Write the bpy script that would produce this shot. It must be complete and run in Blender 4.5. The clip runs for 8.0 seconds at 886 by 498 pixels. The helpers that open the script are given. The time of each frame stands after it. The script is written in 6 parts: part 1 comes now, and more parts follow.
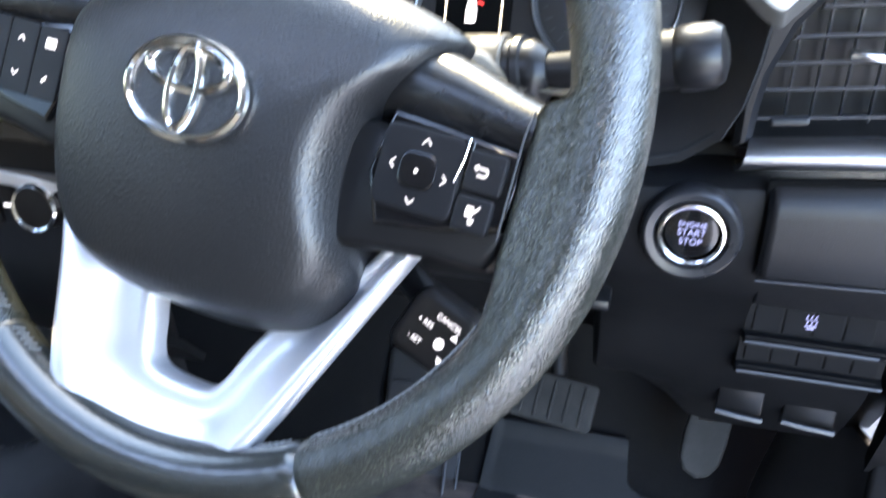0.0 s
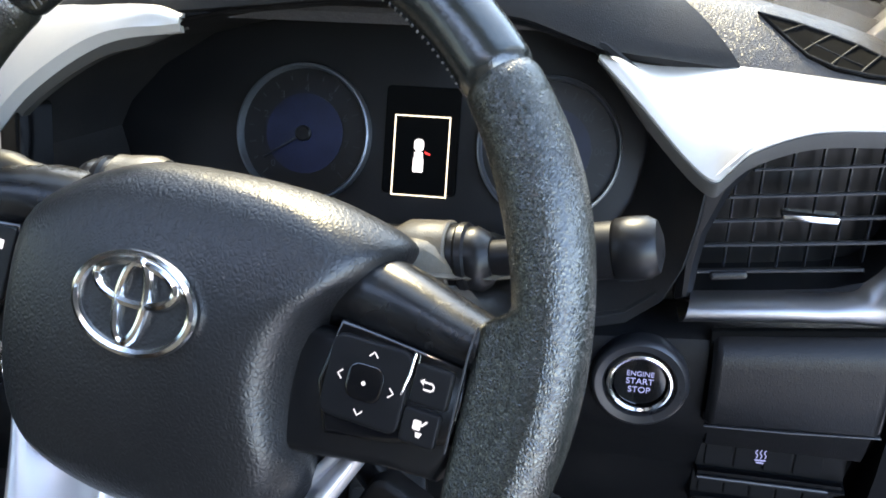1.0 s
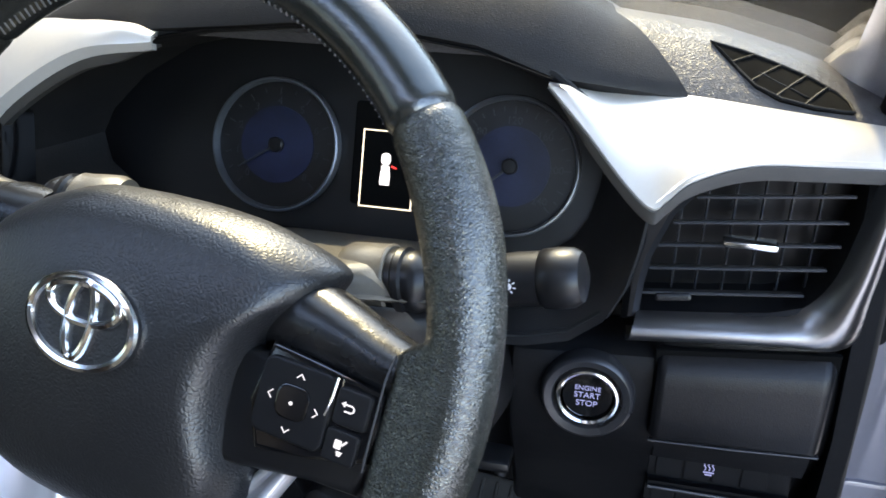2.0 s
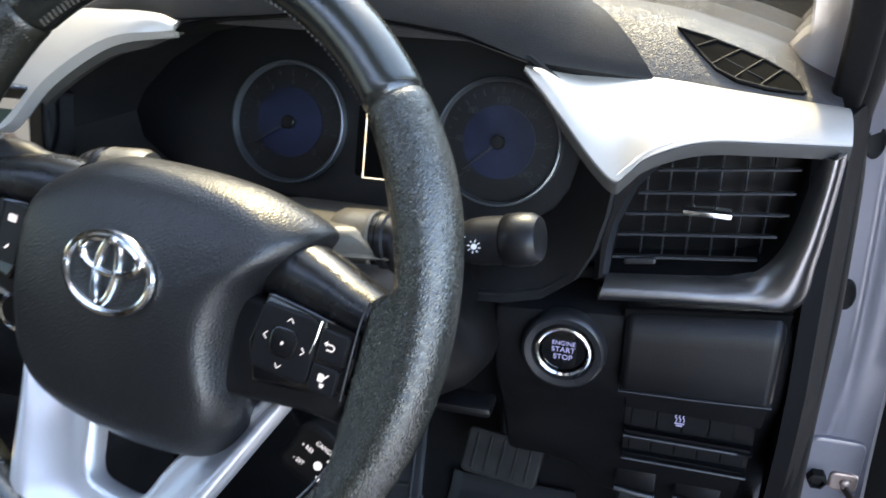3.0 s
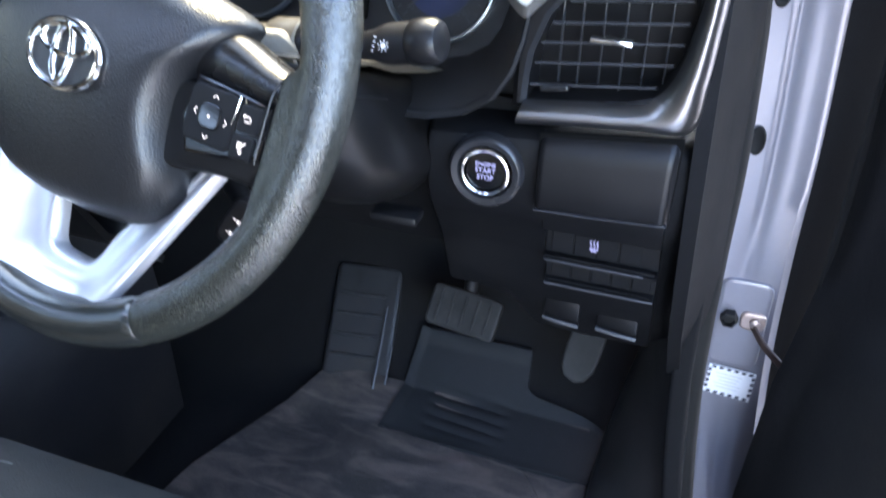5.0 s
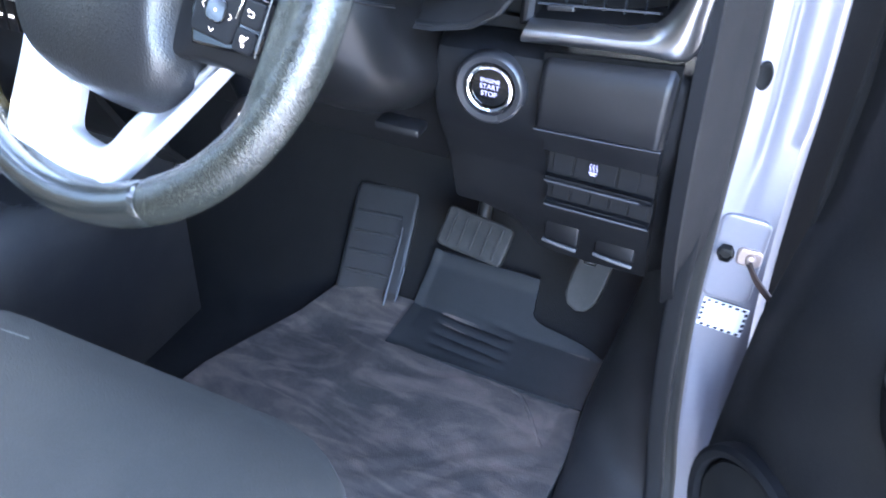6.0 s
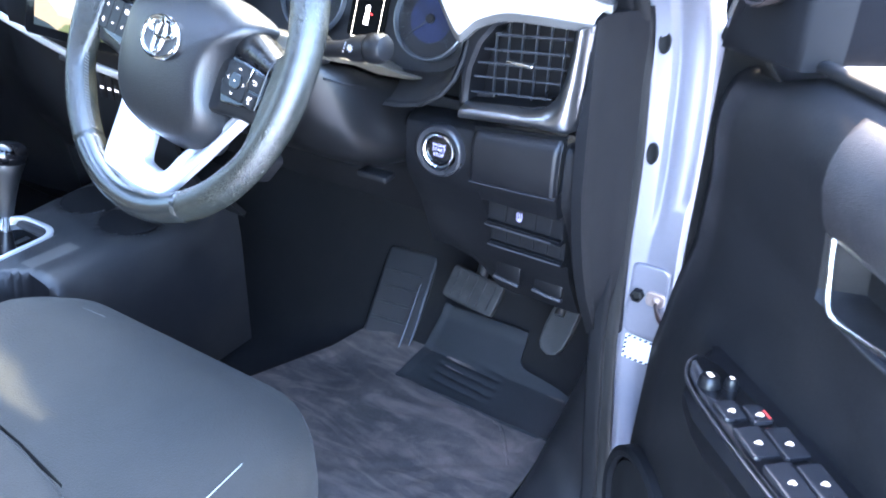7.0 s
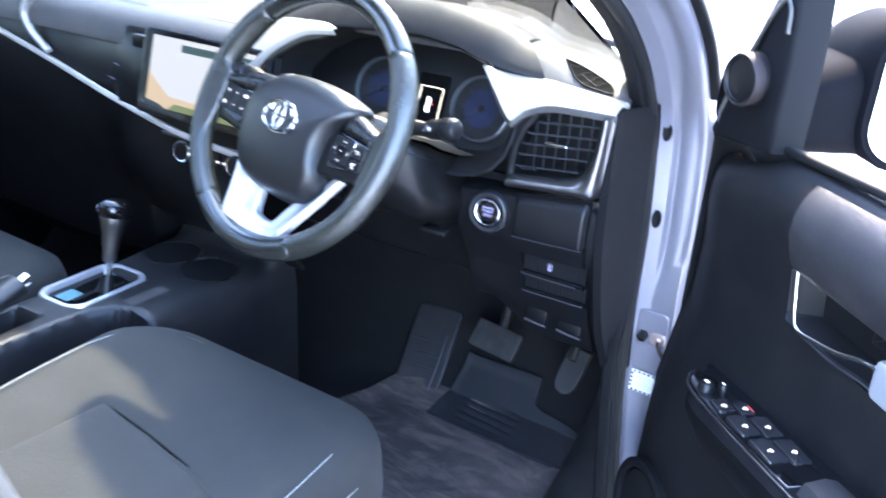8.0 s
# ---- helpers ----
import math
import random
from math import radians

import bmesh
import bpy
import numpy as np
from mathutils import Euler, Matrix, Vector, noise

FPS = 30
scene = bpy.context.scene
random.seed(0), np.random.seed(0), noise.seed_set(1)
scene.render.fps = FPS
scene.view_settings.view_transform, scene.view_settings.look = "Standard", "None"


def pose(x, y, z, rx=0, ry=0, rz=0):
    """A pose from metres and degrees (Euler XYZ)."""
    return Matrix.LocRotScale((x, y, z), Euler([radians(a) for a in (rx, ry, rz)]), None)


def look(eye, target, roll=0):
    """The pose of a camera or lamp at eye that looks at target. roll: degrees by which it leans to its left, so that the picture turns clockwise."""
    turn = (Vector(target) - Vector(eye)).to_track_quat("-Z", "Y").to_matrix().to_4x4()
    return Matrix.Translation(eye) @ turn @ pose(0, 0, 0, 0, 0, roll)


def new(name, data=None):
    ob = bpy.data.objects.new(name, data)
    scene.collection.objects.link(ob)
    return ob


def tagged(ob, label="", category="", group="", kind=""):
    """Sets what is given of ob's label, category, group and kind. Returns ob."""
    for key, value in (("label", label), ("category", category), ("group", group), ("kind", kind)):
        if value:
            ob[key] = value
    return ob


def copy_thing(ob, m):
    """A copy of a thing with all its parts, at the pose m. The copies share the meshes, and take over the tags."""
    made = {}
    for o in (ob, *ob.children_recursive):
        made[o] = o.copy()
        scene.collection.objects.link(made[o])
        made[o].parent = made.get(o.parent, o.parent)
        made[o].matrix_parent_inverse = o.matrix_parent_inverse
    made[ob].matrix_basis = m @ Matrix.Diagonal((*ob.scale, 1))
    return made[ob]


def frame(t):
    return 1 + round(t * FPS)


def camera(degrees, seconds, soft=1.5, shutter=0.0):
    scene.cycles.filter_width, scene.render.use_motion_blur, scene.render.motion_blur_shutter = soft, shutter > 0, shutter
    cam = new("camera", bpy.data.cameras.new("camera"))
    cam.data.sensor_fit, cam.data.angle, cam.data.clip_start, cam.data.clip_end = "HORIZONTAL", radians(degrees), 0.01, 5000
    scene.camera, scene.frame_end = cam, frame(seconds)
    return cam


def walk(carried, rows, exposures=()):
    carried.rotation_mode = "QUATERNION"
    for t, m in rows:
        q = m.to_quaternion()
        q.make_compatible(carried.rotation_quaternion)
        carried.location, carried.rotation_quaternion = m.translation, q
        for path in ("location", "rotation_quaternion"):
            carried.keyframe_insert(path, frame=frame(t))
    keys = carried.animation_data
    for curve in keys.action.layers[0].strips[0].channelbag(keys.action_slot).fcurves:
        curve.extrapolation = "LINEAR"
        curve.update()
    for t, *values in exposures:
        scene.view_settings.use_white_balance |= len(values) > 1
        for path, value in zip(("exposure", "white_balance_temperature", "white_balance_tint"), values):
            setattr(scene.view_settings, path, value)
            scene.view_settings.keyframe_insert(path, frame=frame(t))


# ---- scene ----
cam = camera(52.6, 8.0, soft=1.6, shutter=0.5)
PATH = [
    (0, (0.1916, -0.3263, 1.3707), (-0.0185, 0.5278, 0.8949), 0.69),
    (0.5, (0.1937, -0.3226, 1.4073), (0.0184, 0.5616, 0.9743), 0.26),
    (1, (0.1924, -0.3032, 1.4324), (0.0186, 0.5852, 1.0076), 0.15),
    (1.5, (0.2133, -0.3019, 1.4435), (0.0255, 0.5821, 1.0153), 0.24),
    (1.7, (0.2221, -0.3019, 1.4511), (0.0299, 0.5783, 1.0170), 0.72),
    (2.8, (0.2782, -0.3376, 1.4803), (0.0515, 0.5182, 1.0155), -0.43),
    (3, (0.2863, -0.3530, 1.4834), (0.0436, 0.4975, 1.0167), -0.25),
    (3.5, (0.2948, -0.3921, 1.4861), (0.0283, 0.4435, 1.0058), 0.60),
    (4, (0.3481, -0.4334, 1.4759), (0.0756, 0.3915, 0.9806), 0.67),
    (4.5, (0.3845, -0.4351, 1.4585), (0.1138, 0.3804, 0.9470), 0.92),
    (5, (0.3870, -0.4294, 1.4496), (0.1271, 0.3727, 0.9120), 1.33),
    (5.2, (0.3874, -0.4294, 1.4397), (0.1360, 0.3612, 0.8814), 2.10),
    (6.3, (0.4982, -0.4821, 1.4525), (0.1916, 0.2599, 0.8563), 4.13),
    (6.5, (0.5693, -0.5251, 1.4820), (0.2237, 0.2129, 0.9023), 3.25),
    (7, (0.6910, -0.6241, 1.5132), (0.2600, 0.1359, 1.0268), 2.71),
    (7.5, (0.7278, -0.7345, 1.5467), (0.3167, 0.0596, 1.0988), 2.21),
    (8, (0.7321, -0.8851, 1.5663), (0.2959, -0.0768, 1.1710), 4.66),
]
walk(cam, [(t, look(eye, target, roll)) for t, eye, target, roll in PATH], exposures=[(0.0, 4.95, 7050, 14), (0.6, 4.37, 7100, 13), (1.2, 3.95, 7150, 13), (3.6, 3.84, 7350, 14), (4.5, 4.42, 7100, 15), (5.0, 4.68, 6950, 15), (6.4, 6.02, 6350, 15), (7.0, 5.72, 6100, 15), (7.5, 5.52, 6050, 15), (8.0, 5.0, 6050, 16)])

# ---------------------------------------------------------------- light
world = bpy.data.worlds.new("sky")
scene.world = world
world.use_nodes = True
wn = world.node_tree.nodes
sky = wn.new("ShaderNodeTexSky")
sky.sky_type, sky.sun_disc = "NISHITA", False
SUN_AZ, SUN_EL = -12.0, 48.5         # degrees to the right of straight ahead, and up
sky.sun_elevation, sky.sun_rotation = radians(SUN_EL), radians(SUN_AZ)
wn["Background"].inputs["Strength"].default_value = 0.145
world.node_tree.links.new(sky.outputs["Color"], wn["Background"].inputs["Color"])
sun = new("sun", bpy.data.lights.new("sun", "SUN"))
sun.data.energy, sun.data.angle, sun.data.color = 0.85, radians(2.0), (1.0, 0.82, 0.54)
_sd = Vector((math.sin(radians(SUN_AZ)) * math.cos(radians(SUN_EL)), math.cos(radians(SUN_AZ)) * math.cos(radians(SUN_EL)), math.sin(radians(SUN_EL))))
sun.matrix_world = look(_sd * 20, (0, 0, 0))


# ---------------------------------------------------------------- materials
def mat(name, color, rough=0.6, metal=0.0, var=0.15, vscale=18.0, grain=0.0, gscale=900.0, gkind="voronoi",
        dust=0.0, dust_color=(0.32, 0.29, 0.25), coat=0.0, rvar=0.1, sheen=0.0, spec=0.5,
        streak=0.0, streak_color=(0.1, 0.08, 0.075), speck=0.0, speck_color=(0.2, 0.2, 0.17), crease=0.0):
    """A procedural surface: base colour with two scales of variation, grain bump, dust and uneven gloss."""
    m = bpy.data.materials.new(name)
    m.use_nodes = True
    nt = m.node_tree
    n, l = nt.nodes, nt.links
    b = n["Principled BSDF"]
    b.inputs["Metallic"].default_value = metal
    b.inputs["Coat Weight"].default_value = coat
    b.inputs["Coat Roughness"].default_value = 0.08
    b.inputs["Sheen Weight"].default_value = sheen
    b.inputs["Specular IOR Level"].default_value = spec
    co = n.new("ShaderNodeTexCoord")
    big = n.new("ShaderNodeTexNoise")
    big.inputs["Scale"].default_value, big.inputs["Detail"].default_value = vscale, 6
    l.new(co.outputs["Object"], big.inputs["Vector"])
    fine = n.new("ShaderNodeTexNoise")
    fine.inputs["Scale"].default_value, fine.inputs["Detail"].default_value = vscale * 22, 3
    l.new(co.outputs["Object"], fine.inputs["Vector"])
    mix = n.new("ShaderNodeMix")
    mix.data_type = "FLOAT"
    mix.inputs[0].default_value = 0.4
    l.new(big.outputs["Fac"], mix.inputs[2])
    l.new(fine.outputs["Fac"], mix.inputs[3])
    ramp = n.new("ShaderNodeValToRGB")
    ramp.color_ramp.elements[0].position, ramp.color_ramp.elements[1].position = 0.3, 0.72
    ramp.color_ramp.elements[0].color = (*[c * (1 - var) for c in color], 1)
    ramp.color_ramp.elements[1].color = (*[min(1, c * (1 + var)) for c in color], 1)
    l.new(mix.outputs[0], ramp.inputs["Fac"])
    last = ramp.outputs["Color"]
    if dust:
        dn = n.new("ShaderNodeTexNoise")
        dn.inputs["Scale"].default_value, dn.inputs["Detail"].default_value = vscale * 0.6, 9
        dn.inputs["Roughness"].default_value = 0.7
        l.new(co.outputs["Object"], dn.inputs["Vector"])
        dr = n.new("ShaderNodeMapRange")
        dr.inputs["From Min"].default_value, dr.inputs["From Max"].default_value = 0.42, 0.75
        dr.inputs["To Max"].default_value = dust
        l.new(dn.outputs["Fac"], dr.inputs["Value"])
        dm = n.new("ShaderNodeMix")
        dm.data_type = "RGBA"
        l.new(dr.outputs["Result"], dm.inputs[0])
        l.new(last, dm.inputs[6])
        dm.inputs[7].default_value = (*dust_color, 1)
        last = dm.outputs[2]
    if streak:
        # trodden, brushed streaks: stretched and strongly warped noise
        mp = n.new("ShaderNodeMapping")
        mp.inputs["Rotation"].default_value = (0, 0, 0.55)
        mp.inputs["Scale"].default_value = (6.0, 20.0, 6.0)
        l.new(co.outputs["Object"], mp.inputs["Vector"])
        sn = n.new("ShaderNodeTexNoise")
        sn.inputs["Scale"].default_value, sn.inputs["Detail"].default_value = 1.0, 5
        sn.inputs["Distortion"].default_value = 2.6
        l.new(mp.outputs["Vector"], sn.inputs["Vector"])
        sr = n.new("ShaderNodeMapRange")
        sr.inputs["From Min"].default_value, sr.inputs["From Max"].default_value = 0.46, 0.68
        sr.inputs["To Max"].default_value = streak
        l.new(sn.outputs["Fac"], sr.inputs["Value"])
        sm = n.new("ShaderNodeMix")
        sm.data_type = "RGBA"
        l.new(sr.outputs["Result"], sm.inputs[0])
        l.new(last, sm.inputs[6])
        sm.inputs[7].default_value = (*streak_color, 1)
        last = sm.outputs[2]
    if speck:
        # rubbed patches: fine pale specks inside larger worn areas
        pn, sp_ = n.new("ShaderNodeTexNoise"), n.new("ShaderNodeTexNoise")
        pn.inputs["Scale"].default_value, pn.inputs["Detail"].default_value = 22.0, 4
        sp_.inputs["Scale"].default_value, sp_.inputs["Detail"].default_value = 950.0, 3
        l.new(co.outputs["Object"], pn.inputs["Vector"])
        l.new(co.outputs["Object"], sp_.inputs["Vector"])
        pr, sr_ = n.new("ShaderNodeMapRange"), n.new("ShaderNodeMapRange")
        pr.inputs["From Min"].default_value, pr.inputs["From Max"].default_value = 0.40, 0.62
        sr_.inputs["From Min"].default_value, sr_.inputs["From Max"].default_value = 0.56, 0.70
        sr_.inputs["To Max"].default_value = speck
        l.new(pn.outputs["Fac"], pr.inputs["Value"])
        l.new(sp_.outputs["Fac"], sr_.inputs["Value"])
        both = n.new("ShaderNodeMath")
        both.operation = "MULTIPLY"
        l.new(pr.outputs["Result"], both.inputs[0])
        l.new(sr_.outputs["Result"], both.inputs[1])
        km_ = n.new("ShaderNodeMix")
        km_.data_type = "RGBA"
        l.new(both.outputs[0], km_.inputs[0])
        l.new(last, km_.inputs[6])
        km_.inputs[7].default_value = (*speck_color, 1)
        last = km_.outputs[2]
    l.new(last, b.inputs["Base Color"])
    rr = n.new("ShaderNodeMapRange")
    rr.inputs["To Min"].default_value, rr.inputs["To Max"].default_value = max(0.02, rough - rvar), min(1, rough + rvar)
    l.new(big.outputs["Fac"], rr.inputs["Value"])
    l.new(rr.outputs["Result"], b.inputs["Roughness"])
    if grain:
        if gkind == "voronoi":
            g = n.new("ShaderNodeTexVoronoi")
            g.feature = "DISTANCE_TO_EDGE"
            g.inputs["Scale"].default_value = gscale
            wob = n.new("ShaderNodeTexNoise")
            wob.inputs["Scale"].default_value = gscale * 0.25
            l.new(co.outputs["Object"], wob.inputs["Vector"])
            vm = n.new("ShaderNodeMix")
            vm.data_type = "VECTOR"
            vm.inputs[0].default_value = 0.004
            l.new(co.outputs["Object"], vm.inputs[4])
            l.new(wob.outputs["Color"], vm.inputs[5])
            l.new(vm.outputs[1], g.inputs["Vector"])
            gout = g.outputs["Distance"]
        elif gkind == "weave":
            g = n.new("ShaderNodeTexWave")
            g.inputs["Scale"].default_value, g.inputs["Distortion"].default_value = gscale, 2.0
            l.new(co.outputs["Object"], g.inputs["Vector"])
            gout = g.outputs["Fac"]
        else:
            g = n.new("ShaderNodeTexNoise")
            g.inputs["Scale"].default_value, g.inputs["Detail"].default_value = gscale, 4
            l.new(co.outputs["Object"], g.inputs["Vector"])
            gout = g.outputs["Fac"]
        bp = n.new("ShaderNodeBump")
        bp.inputs["Strength"].default_value, bp.inputs["Distance"].default_value = grain, 0.0008
        l.new(gout, bp.inputs["Height"])
        if crease:
            wr = n.new("ShaderNodeTexNoise")
            wr.inputs["Scale"].default_value, wr.inputs["Detail"].default_value, wr.inputs["Distortion"].default_value = gscale * 0.22, 5, 1.5
            l.new(co.outputs["Object"], wr.inputs["Vector"])
            b2 = n.new("ShaderNodeBump")
            b2.inputs["Strength"].default_value, b2.inputs["Distance"].default_value = crease, 0.0015
            l.new(wr.outputs["Fac"], b2.inputs["Height"])
            l.new(b2.outputs["Normal"], bp.inputs["Normal"])
        l.new(bp.outputs["Normal"], b.inputs["Normal"])
    return m


def glow(name, color, strength):
    m = bpy.data.materials.new(name)
    m.use_nodes = True
    b = m.node_tree.nodes["Principled BSDF"]
    b.inputs["Base Color"].default_value = (0.01, 0.01, 0.01, 1)
    b.inputs["Emission Color"].default_value = (*color, 1)
    b.inputs["Emission Strength"].default_value = strength
    return m


def glass_mat(name, color=(1, 1, 1), rough=0.0, dirt=0.03):
    """Clear glass: a thin pane that lets light straight through and mirrors a little."""
    m = bpy.data.materials.new(name)
    m.use_nodes = True
    n, l = m.node_tree.nodes, m.node_tree.links
    n.remove(n["Principled BSDF"])
    tr, gl, mx, fr = (n.new(k) for k in ("ShaderNodeBsdfTransparent", "ShaderNodeBsdfGlossy", "ShaderNodeMixShader", "ShaderNodeFresnel"))
    tr.inputs["Color"].default_value = (*color, 1)
    gl.inputs["Roughness"].default_value = 0.02
    fr.inputs["IOR"].default_value = 1.45
    l.new(fr.outputs[0], mx.inputs[0])
    l.new(tr.outputs[0], mx.inputs[1])
    l.new(gl.outputs[0], mx.inputs[2])
    l.new(mx.outputs[0], n["Material Output"].inputs["Surface"])
    return m


LEATHER = mat("airbag_vinyl", (0.0105, 0.0108, 0.0120), 0.38, var=0.2, grain=0.42, gscale=430, dust=0.03, dust_color=(0.10, 0.095, 0.085), rvar=0.05, spec=0.62, crease=0.08)
RIM_WORN = mat("worn_leather", (0.0160, 0.0174, 0.0146), 0.25, var=0.22, vscale=60, grain=0.50, gscale=640, dust=0.05, dust_color=(0.080, 0.080, 0.058), rvar=0.06, spec=0.9, speck=0.32, speck_color=(0.20, 0.205, 0.16), crease=0.12)
RIM = mat("rim_leather", (0.0148, 0.0162, 0.0150), 0.21, var=0.2, vscale=45, grain=0.16, gkind="noise", gscale=700, dust=0.04, dust_color=(0.10, 0.10, 0.08), rvar=0.05, spec=1.0, crease=0.08)
PLASTIC = mat("dash_plastic", (0.0046, 0.0048, 0.0058), 0.48, var=0.2, grain=0.35, gscale=800, dust=0.012, spec=0.14)
SOFT = mat("dash_pad", (0.048, 0.046, 0.050), 0.40, var=0.15, grain=0.8, gscale=650, dust=0.10, spec=0.45)
FOOTPLATE = mat("footrest_plastic", (0.0135, 0.0140, 0.0155), 0.42, var=0.25, vscale=30, dust=0.12, dust_color=(0.04, 0.04, 0.042), spec=0.45)
SMOOTHBLK = mat("smooth_black", (0.0055, 0.0055, 0.0064), 0.34, var=0.15, dust=0.015, spec=0.34)
SPOKE = mat("spoke_black", (0.0060, 0.0062, 0.0072), 0.26, var=0.2, vscale=40, grain=0.15, gscale=800, dust=0.04)
KEYCAP = mat("key_black", (0.0055, 0.0055, 0.0065), 0.42, var=0.15, dust=0.02, spec=0.25)
PIANO = mat("gloss_black", (0.0030, 0.0030, 0.0038), 0.10, var=0.1, dust=0.02, coat=0.4, rvar=0.04)
SILVER = mat("satin_silver", (0.66, 0.655, 0.68), 0.33, metal=0.7, var=0.02, vscale=14, rvar=0.015)
TRIM = mat("trim_silver", (0.62, 0.59, 0.555), 0.34, metal=0.45, var=0.03, vscale=14, rvar=0.02)
DARKSILVER = mat("dark_satin", (0.30, 0.295, 0.30), 0.31, metal=1.0, var=0.03, vscale=14, rvar=0.02)
CHROME = mat("chrome", (0.92, 0.915, 0.90), 0.14, metal=1.0, var=0.04, rvar=0.03)
RUBBER = mat("seal_rubber", (0.0060, 0.0060, 0.0065), 0.62, var=0.2, grain=0.2, gkind="noise", gscale=400, dust=0.02, spec=0.2)
PAINT = mat("car_paint", (0.195, 0.188, 0.218), 0.38, metal=0.3, var=0.04, vscale=8, coat=0.4, dust=0.05)
PILLAR = mat("pillar_trim", (0.48, 0.46, 0.47), 0.7, var=0.06, grain=0.3, gkind="noise", gscale=900, dust=0.05)
FABRIC = mat("seat_fabric", (0.0138, 0.0133, 0.0112), 0.85, var=0.22, vscale=25, grain=0.7, gkind="noise", gscale=520, dust=0.08, dust_color=(0.07, 0.060, 0.043), sheen=0.03)
BOLSTER = mat("seat_bolster", (0.022, 0.0225, 0.0225), 0.8, var=0.18, vscale=25, grain=0.6, gkind="noise", gscale=560, dust=0.08, sheen=0.08)
THREAD = mat("thread", (0.26, 0.26, 0.25), 0.7, var=0.1)
DARKTHREAD = mat("dark_thread", (0.15, 0.15, 0.15), 0.8, var=0.1, spec=0.2)
CARPET = mat("carpet", (0.0055, 0.0055, 0.0062), 0.95, var=0.3, vscale=30, grain=1.0, gkind="noise", gscale=700, dust=0.06, dust_color=(0.05, 0.045, 0.04), spec=0.2)
MAT = mat("dusty_mat", (0.026, 0.0235, 0.0235), 0.9, var=0.35, vscale=14, grain=0.9, gkind="noise", gscale=500, dust=0.5, dust_color=(0.125, 0.098, 0.086), streak=0.5, streak_color=(0.125, 0.096, 0.086))
HEEL = mat("heel_pad", (0.0078, 0.0092, 0.0114), 0.65, var=0.25, vscale=20, grain=0.3, gkind="noise", gscale=500, dust=0.28, dust_color=(0.026, 0.027, 0.030), spec=0.3)
PEDAL = mat("pedal_rubber", (0.011, 0.011, 0.0116), 0.65, var=0.3, vscale=60, dust=0.5, dust_color=(0.050, 0.050, 0.049), spec=0.3)
METAL = mat("pedal_arm", (0.03, 0.03, 0.032), 0.4, metal=0.7, dust=0.2)
WHITE = mat("print_white", (0.6, 0.6, 0.63), 0.5, var=0.03)
RED = mat("print_red", (0.6, 0.05, 0.04), 0.5, var=0.03)
PAPER = mat("label_paper", (0.75, 0.75, 0.78), 0.6, var=0.05)
INK = mat("label_ink", (0.01, 0.01, 0.03), 0.6, var=0.05)
GREYINK = mat("faint_ink", (0.55, 0.55, 0.58), 0.6, var=0.05)
GAUGE = mat("gauge_face", (0.004, 0.0042, 0.005), 0.35, var=0.1)
GAUGEBLUE = mat("gauge_blue_glow", (0.006, 0.010, 0.034), 0.35, var=0.5, vscale=40)
GAUGERING = mat("gauge_ring", (0.22, 0.235, 0.26), 0.34, metal=0.8, var=0.1)
BEZEL = mat("satin_bezel", (0.019, 0.019, 0.0215), 0.30, var=0.1)
MATTBLK = mat("matt_black_trim", (0.0055, 0.0056, 0.0066), 0.68, var=0.2, grain=0.35, gscale=800, spec=0.12)
EDGE = mat("pale_edge", (0.036, 0.036, 0.041), 0.36, metal=0.2, var=0.2, vscale=60)
BAND = mat("dull_grey", (0.060, 0.056, 0.052), 0.45, var=0.12, vscale=40, spec=0.4)
STRAP = mat("rusty_strap", (0.060, 0.036, 0.030), 0.5, var=0.3, vscale=60)
SLAT = mat("louvre_black", (0.030, 0.031, 0.035), 0.30, var=0.1)
DUSTRING = mat("dusty_ring", (0.022, 0.016, 0.016), 0.6, var=0.15, dust=0.08, dust_color=(0.12, 0.10, 0.09), spec=0.2)
MIRRORBLK = mat("coarse_black", (0.0045, 0.0045, 0.0055), 0.85, var=0.2, grain=0.3, gscale=600, spec=0.04)
DRAWER = mat("drawer_grain", (0.0052, 0.0052, 0.0062), 0.36, var=0.2, grain=0.22, gscale=700, dust=0.01, spec=0.30)
HOOD = mat("hood_grain", (0.0092, 0.0086, 0.0092), 0.56, var=0.2, grain=0.3, gscale=700, dust=0.03, spec=0.24)
# upper shroud and neck: sunlight put into the colour, with some dust
COLUMNSUN = mat("dusty_sunlit_column", (0.098, 0.086, 0.066), 0.36, var=0.25, grain=0.25, gscale=800, dust=0.25, dust_color=(0.16, 0.14, 0.11), spec=0.5)
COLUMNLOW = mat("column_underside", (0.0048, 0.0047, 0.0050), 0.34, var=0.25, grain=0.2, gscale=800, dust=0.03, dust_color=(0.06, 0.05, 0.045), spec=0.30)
SILL = mat("scuffed_sill", (0.018, 0.0172, 0.0180), 0.38, var=0.3, vscale=20, grain=0.3, gscale=700, dust=0.22, dust_color=(0.085, 0.070, 0.070))
SWITCHCAP = mat("switch_cap", (0.016, 0.0158, 0.0175), 0.26, var=0.15, dust=0.05, spec=0.6)
DOORSKIN = mat("door_skin", (0.0078, 0.0078, 0.0088), 0.46, var=0.2, grain=0.45, gscale=700, dust=0.02, spec=0.30)
DOORPAD = mat("door_pad", (0.0185, 0.0172, 0.0188), 0.42, var=0.15, grain=0.6, gscale=650, dust=0.06)
VOID = mat("dark_gap", (0.002, 0.002, 0.002), 0.9, var=0.1, spec=0.1)
TICK = mat("gauge_tick", (0.022, 0.023, 0.028), 0.5)
GLASS = glass_mat("windscreen_glass", (0.76, 0.80, 0.78))
